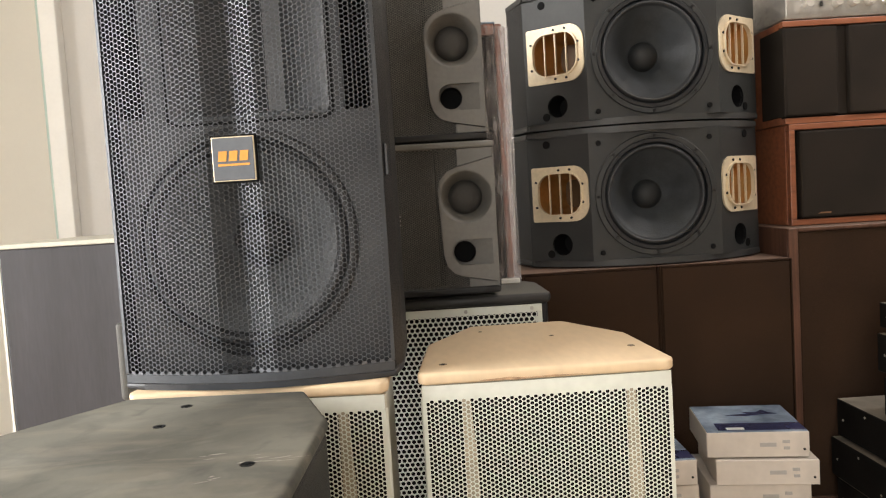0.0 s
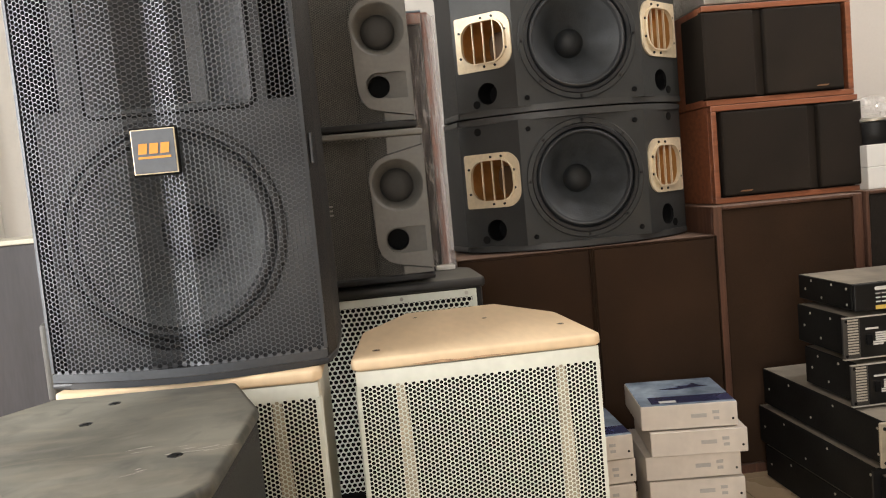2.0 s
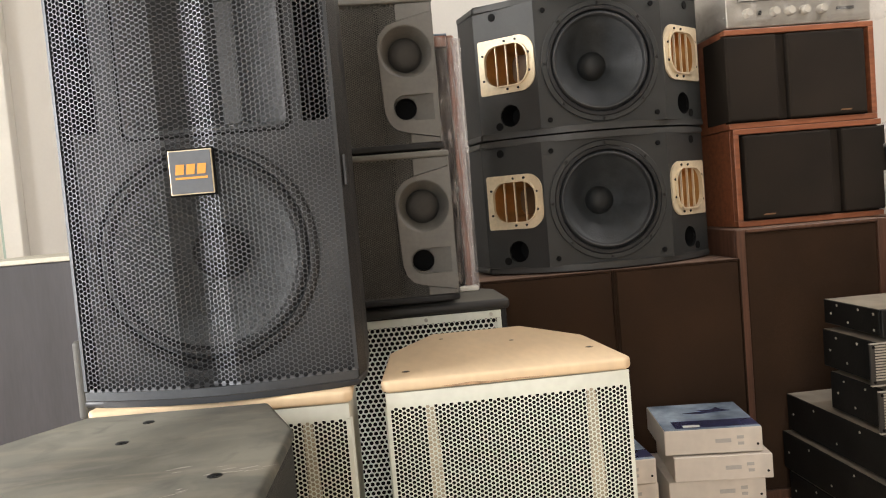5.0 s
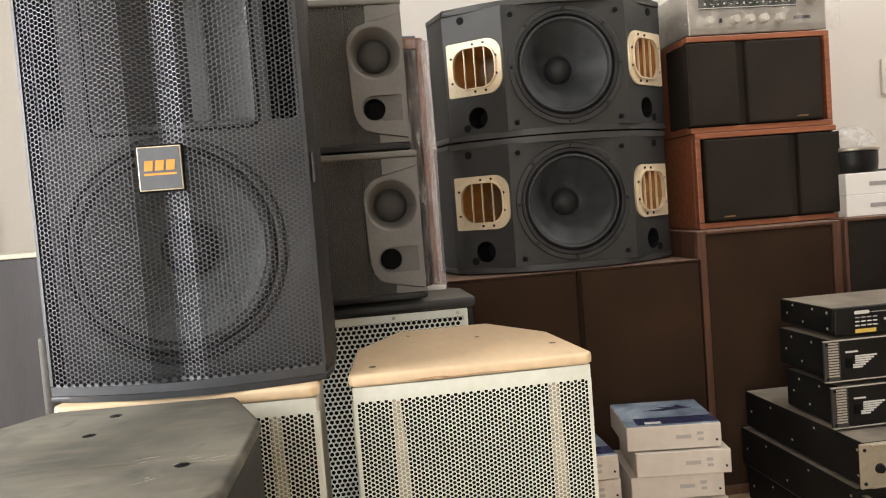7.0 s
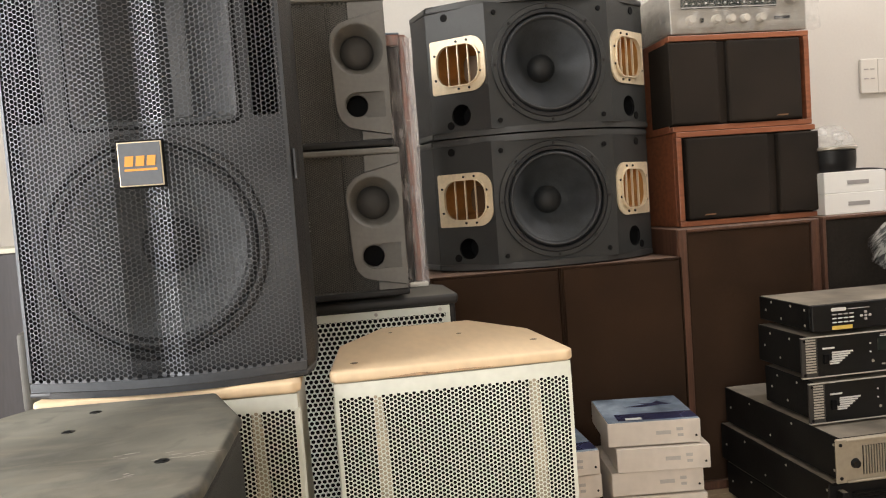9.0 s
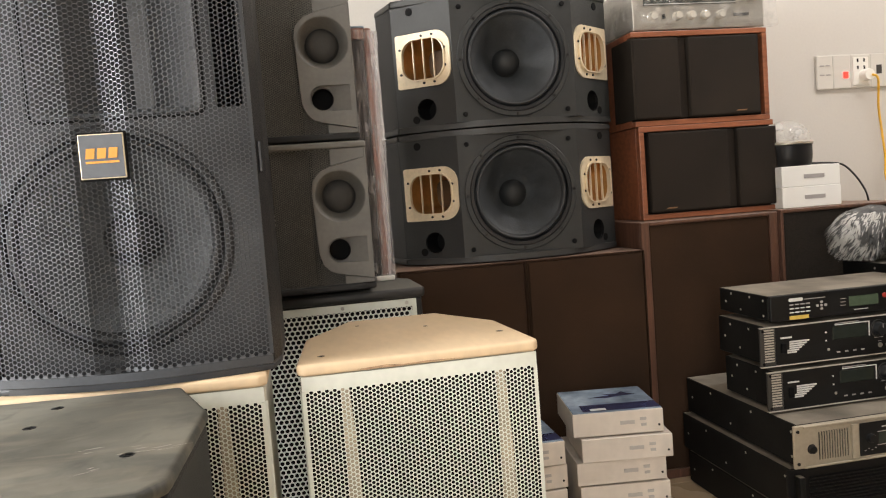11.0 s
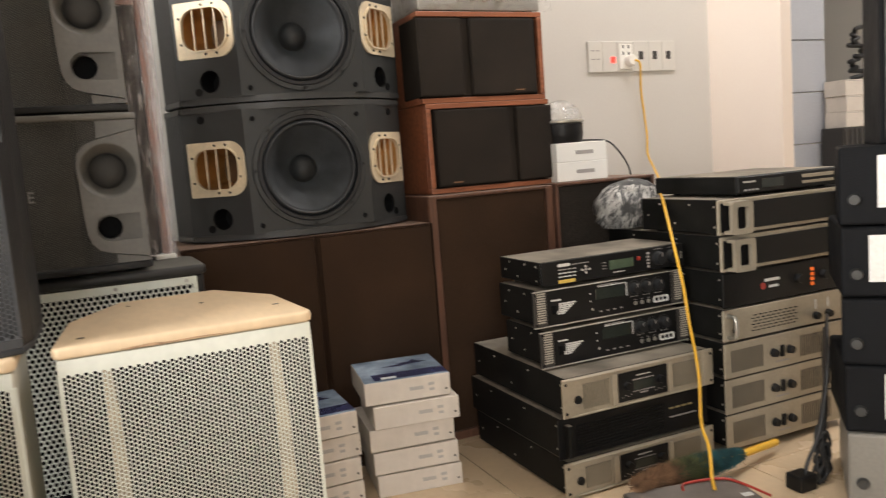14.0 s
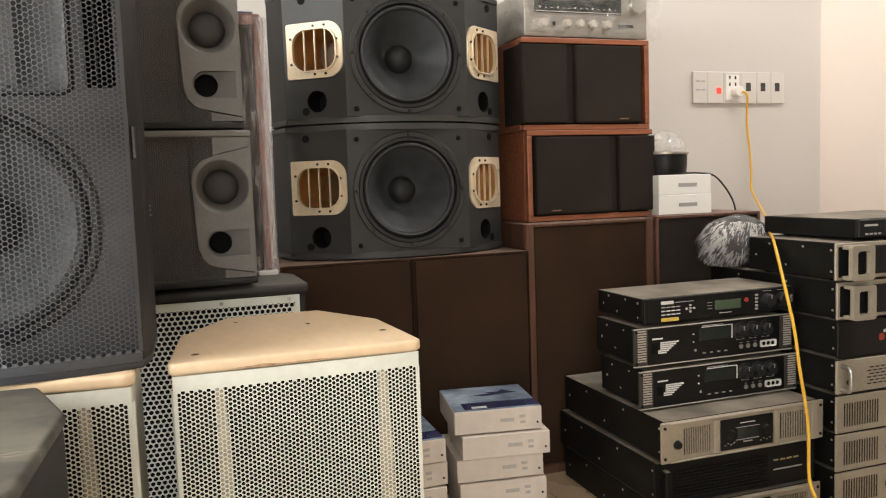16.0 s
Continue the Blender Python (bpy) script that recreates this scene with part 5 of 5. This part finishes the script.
part("display", box(0.085, 0.165, -0.0055, -0.004, 0.018, 0.044, 0.001, 1), M_LCD, dvd)
for k in range(3):
    part("button", box(0.375, 0.390, -0.007, -0.004, 0.014 + k * 0.013, 0.022 + k * 0.013, 0.001, 1), M_GREYPRINT, dvd)
for x in (0.04, 0.36):
    for y in (0.04, 0.28):
        part("foot", disc_z(0.012, 0, 0.007, x, y, 12), M_DEEP, dvd)

# ---- furry windscreen lying on the amplifier ----
fur = thing("microphone_windscreen", (1.588, 1.885, 0.5815), "grey and white furry microphone windscreen lying on an amplifier", "windscreen")
core = bmesh.new()
bmesh.ops.create_icosphere(core, subdivisions=4, radius=1)
for v in core.verts:
    v.co = Vector((v.co.x * 0.112, v.co.y * 0.066, v.co.z * 0.070)) * (1 + 0.10 * noise.noise(v.co * 3)) + Vector((0.012, 0, 0.084))
part("core", core, mat("windscreen_base", (0.12, 0.12, 0.12), 0.95, vary=0.5, scale=30), fur, "dark matted base")
random.seed(3)
for shade, name in ((0, "dark_fur"), (1, "light_fur")):
    verts, faces = [], []
    for k in range(5200):
        d = Vector((random.gauss(0, 1), random.gauss(0, 1), random.gauss(0, 1))).normalized()
        clump = noise.noise(Vector((d.x * 5.5, d.y * 4.0, d.z * 2.2)) + Vector((1.5, 0, 0)))
        if (clump > -0.10) != (shade == 1) and random.random() < 0.8:
            continue
        p = Vector((d.x * 0.110, d.y * 0.064, d.z * 0.068)) + Vector((0.012, 0, 0.084))
        flow = (d * 0.45 + Vector((-0.55 + 0.6 * noise.noise(d * 2.5), 0.6 * noise.noise(d * 2.5 + Vector((7, 0, 0))), -0.6))).normalized()
        L = random.uniform(0.020, 0.042)
        side = flow.cross(d + Vector((0.01, 0.02, 0.0))).normalized() * 0.0021
        tip = p + flow * L + Vector((0, 0, -0.006))
        tip.z = max(tip.z, 0.001)
        b = len(verts)
        verts += [p - side, p + side, (p + tip) / 2 + d * 0.005 + side * 0.8, (p + tip) / 2 + d * 0.005 - side * 0.8, tip]
        faces += [(b, b + 1, b + 2, b + 3), (b + 3, b + 2, b + 4)]
    me = bpy.data.meshes.new(name)
    me.from_pydata([tuple(v) for v in verts], [], faces)
    me.materials.append(mat(name, (0.74, 0.73, 0.70) if shade else (0.13, 0.13, 0.13), 0.8, vary=0.2))
    ob = new(name, me)
    ob.parent = fur
    tagged(ob, "long pale hairs" if shade else "long dark hairs", kind="stuff")

# ---- small white cartons and the disco ball lamp ----
for k in range(2):
    c = thing("small_carton", (1.432, 2.045, 0.7385 + k * 0.063), "small white carton with a grey label bar", "box", "small white cartons", rz=(0, 0.6)[k])
    part("box_body", box(0, 0.200, 0, 0.20, 0, 0.0625, 0.0015, 1), mat("bright_carton", (0.80, 0.79, 0.76), 0.5, vary=0.01, fine=0.0), c)
    part("label_bar", box(0.075, 0.145, -0.001, 0, 0.024, 0.036), M_GREYPRINT, c)
lamp = thing("disco_lamp", (1.502, 2.120, 0.8655), "black disco light with a clear faceted dome", "lamp")
part("base", lathe([(0, 0), (0.068, 0), (0.072, 0.004), (0.075, 0.03), (0.075, 0.062), (0.066, 0.068), (0, 0.068)], 0, 0, 40), M_PANEL, lamp, "round black base", 40).matrix_basis = pose(0, 0, 0, 90, 0, 0)
part("rim_ring", lathe([(0.073, 0.063), (0.080, 0.066), (0.081, 0.072), (0.074, 0.076)], 0, 0, 40), M_STEEL, lamp, "", 40).matrix_basis = pose(0, 0, 0, 90, 0, 0)
part("dome", lathe([(0.074 * math.cos(a), 0.074 + 0.070 * math.sin(a)) for a in [math.pi / 2 * i / 10 for i in range(11)]], 0, 0, 18), M_DOME, lamp, "clear dome", 5).matrix_basis = pose(0, 0, 0, 90, 0, 0)
solo("lamp_cable", tube([(1.545, 2.075, 0.870), (1.60, 2.06, 0.868), (1.650, 2.055, 0.858), (1.685, 2.045, 0.82), (1.712, 2.04, 0.775), (1.722, 2.04, 0.742)], 0.003), M_CABLE, (0, 0, 0), "thin black lamp cable over the cartons", "cable", smooth=60)

# ---- sockets and the yellow lead ----
plate = thing("wall_socket", (1.822, 2.399, 1.128), "ivory wall plates with switches, a red neon and outlets", "socket", kind="structure")
for x0, x1 in ((0, 0.0638), (0.064, 0.1346), (0.135, 0.2146), (0.215, 0.2876), (0.288, 0.3546), (0.355, 0.420)):
    part("plate", box(x0, x1, -0.011, 0, 0, 0.118, 0.003), M_SOCKET, plate)
for z in (0.048, 0.080):
    for x in (0.012, 0.036):
        part("switch_key", box(x, x + 0.016, -0.0125, -0.0105, z, z + 0.004), M_GREYPRINT, plate)
part("neon_switch", box(0.104, 0.124, -0.014, -0.0105, 0.036, 0.058, 0.002), M_NEON, plate, "glowing red switch")
part("outlet_face", box(0.142, 0.205, -0.014, -0.0105, 0.010, 0.108, 0.004), M_TRIM, plate, "white outlet face")
for x in (0.158, 0.184):
    for z in (0.065, 0.090):
        part("pin_slot", box(x, x + 0.006, -0.015, -0.0138, z, z + 0.012), M_DEEP, plate)
part("plug", disc_y(0.021, -0.045, -0.012, 0.185, 0.042, 20), M_TRIM, plate, "white plug")
for x in (0.238, 0.306, 0.374):
    part("outlet_hole", box(x, x + 0.022, -0.0125, -0.0108, 0.046, 0.078, 0.001, 1), M_CHARCOAL, plate)
solo("extension_lead", tube([(2.012, 2.352, 1.168), (2.030, 2.345, 1.150), (2.050, 2.372, 1.06), (2.058, 2.37, 0.97), (2.060, 2.36, 0.877), (2.035, 2.33, 0.802), (1.955, 2.20, 0.750), (1.81, 2.00, 0.715), (1.66, 1.82, 0.69), (1.536, 1.66, 0.672), (1.468, 1.55, 0.58), (1.428, 1.47, 0.47), (1.416, 1.44, 0.383), (1.424, 1.42, 0.244), (1.40, 1.39, 0.12), (1.36, 1.325, 0.092), (1.315, 1.270, 0.078), (1.285, 1.235, 0.056), (1.25, 1.19, 0.0545)], 0.0042), M_YELLOW, (0, 0, 0), "yellow extension lead hanging from the wall socket", "cable", smooth=60)

# ---- stacked black cases with paper labels ----
def label_case(loc, material, h, turn, off):
    t = thing("speaker_case", loc, ("grey" if material is M_GREYBOX else "black") + " boxed loudspeaker with a white paper label", "case", "stacked labelled cases", rz=turn)
    part("body", box(0, 0.30, 0, 0.30, 0, h, 0.008, 3), material, t)
    part("paper_label", box(off, off + (0.085 if off < 0.06 else 0.14), -0.002, -0.0003, h * 0.22, h * 0.88), M_PRINT, t, "blank white paper label")
    part("corner_knob", lathe([(0, -0.012), (0.011, -0.011), (0.013, -0.005), (0.014, 0.0)], 0.030, h * 0.33, 20), M_SATIN, t, "round grey fastener", 40)
    return t


zc = FLOOR
for k, (h, m_, dx) in enumerate(((0.176, M_GREYBOX, 0.016), (0.157, M_CASE, 0.010), (0.150, M_CASE, 0.002), (0.158, M_CASE, 0.004), (0.172, M_CASE, 0.0))):
    label_case((1.545 + dx, 1.093, zc), m_, h, (-48, -45, -52, -46, -50)[k], (0.09, 0.08, 0.105, 0.055, 0.075)[k])
    zc += h + 0.004
tall = thing("tall_speaker", (1.640, 1.060, zc - 0.0035), "tall charcoal loudspeaker standing on labelled cases", "loudspeaker", rz=-45)
part("cabinet", box(0, 0.34, 0.012, 0.24, 0, 0.95, 0.004), M_CASE, tall)
part("grille_cloth", box(0.01, 0.33, 0.0, 0.0115, 0.01, 0.94, 0.004), M_CHARCOAL, tall)

# ---- beyond the opening ----
rack = thing("storage_stand", (3.60, 2.70, FLOOR), "dark slatted wooden stand beyond the opening", "stand")
part("body", box(0, 0.36, 0, 0.13, 0, 0.878, 0.004), M_CHARCOAL, rack)
for k in range(9):
    part("slat", box(0.01 + k * 0.038, 0.034 + k * 0.038, -0.008, -0.0005, 0.02, 0.87, 0.002, 1), M_CHARCOAL, rack)
for k in range(3):
    c = thing("white_carton", (3.628 + (0, 0.004, -0.003)[k], 2.70, FLOOR + 0.8785 + k * 0.0815), "plain white carton on a dark stand", "box", "far white cartons")
    part("box_body", box(0, 0.30, 0, 0.13, 0, 0.081, 0.003), M_CARTON, c)
    part("flap_line", box(0.005, 0.295, -0.0012, -0.0002, 0.074, 0.076), M_GREYPRINT, c)
random.seed(8)
pts = []
for k in range(26):
    a = k * 0.9
    pts.append((3.80 + random.uniform(-0.05, 0.05) - 0.001 * k, 2.76 + random.uniform(-0.02, 0.03), FLOOR + 1.132 + 0.010 * k + random.uniform(0, 0.02)))
solo("cable_coil", tube(pts, 0.012), M_CABLE, (0, 0, 0), "tangled black cable standing on cartons", "cable", smooth=60)

# ---- loose things on the floor ----
crate = thing("equipment_bag", (1.005, 1.006, FLOOR), "flat worn brownish-grey equipment case on the floor", "case", rz=-13)
part("body", box(0, 0.28, 0, 0.30, 0, 0.080, 0.010, 3), mat("worn_brown_grey_shell", (0.075, 0.058, 0.055), 0.5, vary=0.3, scale=9, fine=0.2, bump=0.2, dust=0.4), crate)
for k in range(2):
    part("white_mark", box(0.246 - k * 0.005, 0.270 - k * 0.005, 0.14 + k * 0.045, 0.156 + k * 0.045, 0.0802, 0.0812), M_PRINT, crate, "small white sticker")
solo("red_wire", tube([(1.19, 1.225, 0.0535), (1.213, 1.248, 0.0535), (1.26, 1.238, 0.055), (1.305, 1.218, 0.055), (1.322, 1.175, 0.0535), (1.325, 1.10, 0.0535)], 0.0032), M_RED, (0, 0, 0), "loose red wire curled over the case", "cable", smooth=60)
dust = thing("feather_duster", (1.105, 1.285, 0.062), "brown, green and teal fluffy duster with yellow handle", "duster", rz=11)
dust.matrix_basis = pose(1.105, 1.285, 0.062, 0, 6, 11)
random.seed(9)
for name, x0, x1, m_ in (("brown_fluff", 0.0, 0.15, M_DUSTER_BROWN), ("green_fluff", 0.13, 0.25, M_DUSTER_GREEN), ("teal_fluff", 0.22, 0.41, M_DUSTER_TEAL)):
    verts, faces = [], []
    for k in range(2400):
        x, a = random.uniform(x0, x1), random.uniform(0, 2 * math.pi)
        R = 0.037 * (1 - 0.4 * abs((x - 0.19) / 0.2) ** 3)
        d = Vector((random.uniform(-0.5, 0.5), math.cos(a), math.sin(a))).normalized()
        p, q = Vector((x, 0, 0)) + d * R * 0.35, Vector((x, 0, 0)) + d * R * random.uniform(0.8, 1.15)
        s = d.cross(Vector((1, 0.2, 0.1))).normalized() * 0.0016
        b = len(verts)
        verts += [p - s, p + s, q]
        faces.append((b, b + 1, b + 2))
    me = bpy.data.meshes.new(name)
    me.from_pydata([tuple(v) for v in verts], [], faces)
    me.materials.append(m_)
    ob = new(name, me)
    ob.parent = dust
    tagged(ob, "fluffy pile", kind="stuff")
part("handle", tube([(0.10, 0, 0), (0.2, 0, 0), (0.38, 0, 0.0), (0.48, 0.004, 0.0), (0.585, 0.010, 0.0)], 0.010), M_YELLOW, dust, "yellow handle", 60)
for way in ([(1.90, 1.42, 0.32), (1.72, 1.275, 0.31), (1.652, 1.215, 0.27), (1.606, 1.205, 0.113), (1.558, 1.205, 0.03), (1.552, 1.205, FLOOR + 0.008)],
            [(1.90, 1.43, 0.28), (1.74, 1.295, 0.27), (1.650, 1.222, 0.24), (1.636, 1.215, 0.125), (1.612, 1.205, 0.07), (1.624, 1.20, 0.0), (1.59, 1.20, FLOOR + 0.008)],
            [(1.92, 1.45, 0.25), (1.75, 1.31, 0.24), (1.655, 1.230, 0.20), (1.628, 1.225, 0.10), (1.640, 1.215, 0.04), (1.61, 1.21, FLOOR + 0.008)]):
    solo("power_cable", tube(way, 0.0048), M_CABLE, (0, 0, 0), "black power cable hanging in a bundle", "cable", "hanging power cables", smooth=60)
random.seed(21)
coil = [(1.622 + 0.020 * math.cos(k * 1.9) + random.uniform(-0.006, 0.006), 1.212 + 0.010 * math.sin(k * 1.3), 0.088 - 0.0033 * k + 0.030 * math.sin(k * 1.9)) for k in range(32)]
solo("tied_cable", tube(coil + [(1.60, 1.21, FLOOR + 0.006)], 0.0042), M_CABLE, (0, 0, 0), "black cable tied in a hanging tangle", "cable", smooth=60)
ad = thing("power_adapter", (1.522, 1.19, FLOOR), "small black power adapter box on the floor", "adapter")
part("body", box(0, 0.056, 0, 0.05, 0, 0.040, 0.005, 2), M_PANEL, ad)

# ---- floor tiles ----
S = 0.60
tile_mesh = None
for i in range(-8, 10):
    for j in range(-8, 9):
        if tile_mesh is None:
            first = part("tile", box(0.0015, S - 0.0015, 0.0015, S - 0.0015, -0.003, 0.0, 0.0008, 1), M_FLOOR, floor)
            tile_mesh = first.data
            ob = first
        else:
            ob = new("tile", tile_mesh)
            ob.parent = floor
        ob.location = (0.35 + i * S, 0.18 + j * S, FLOOR)
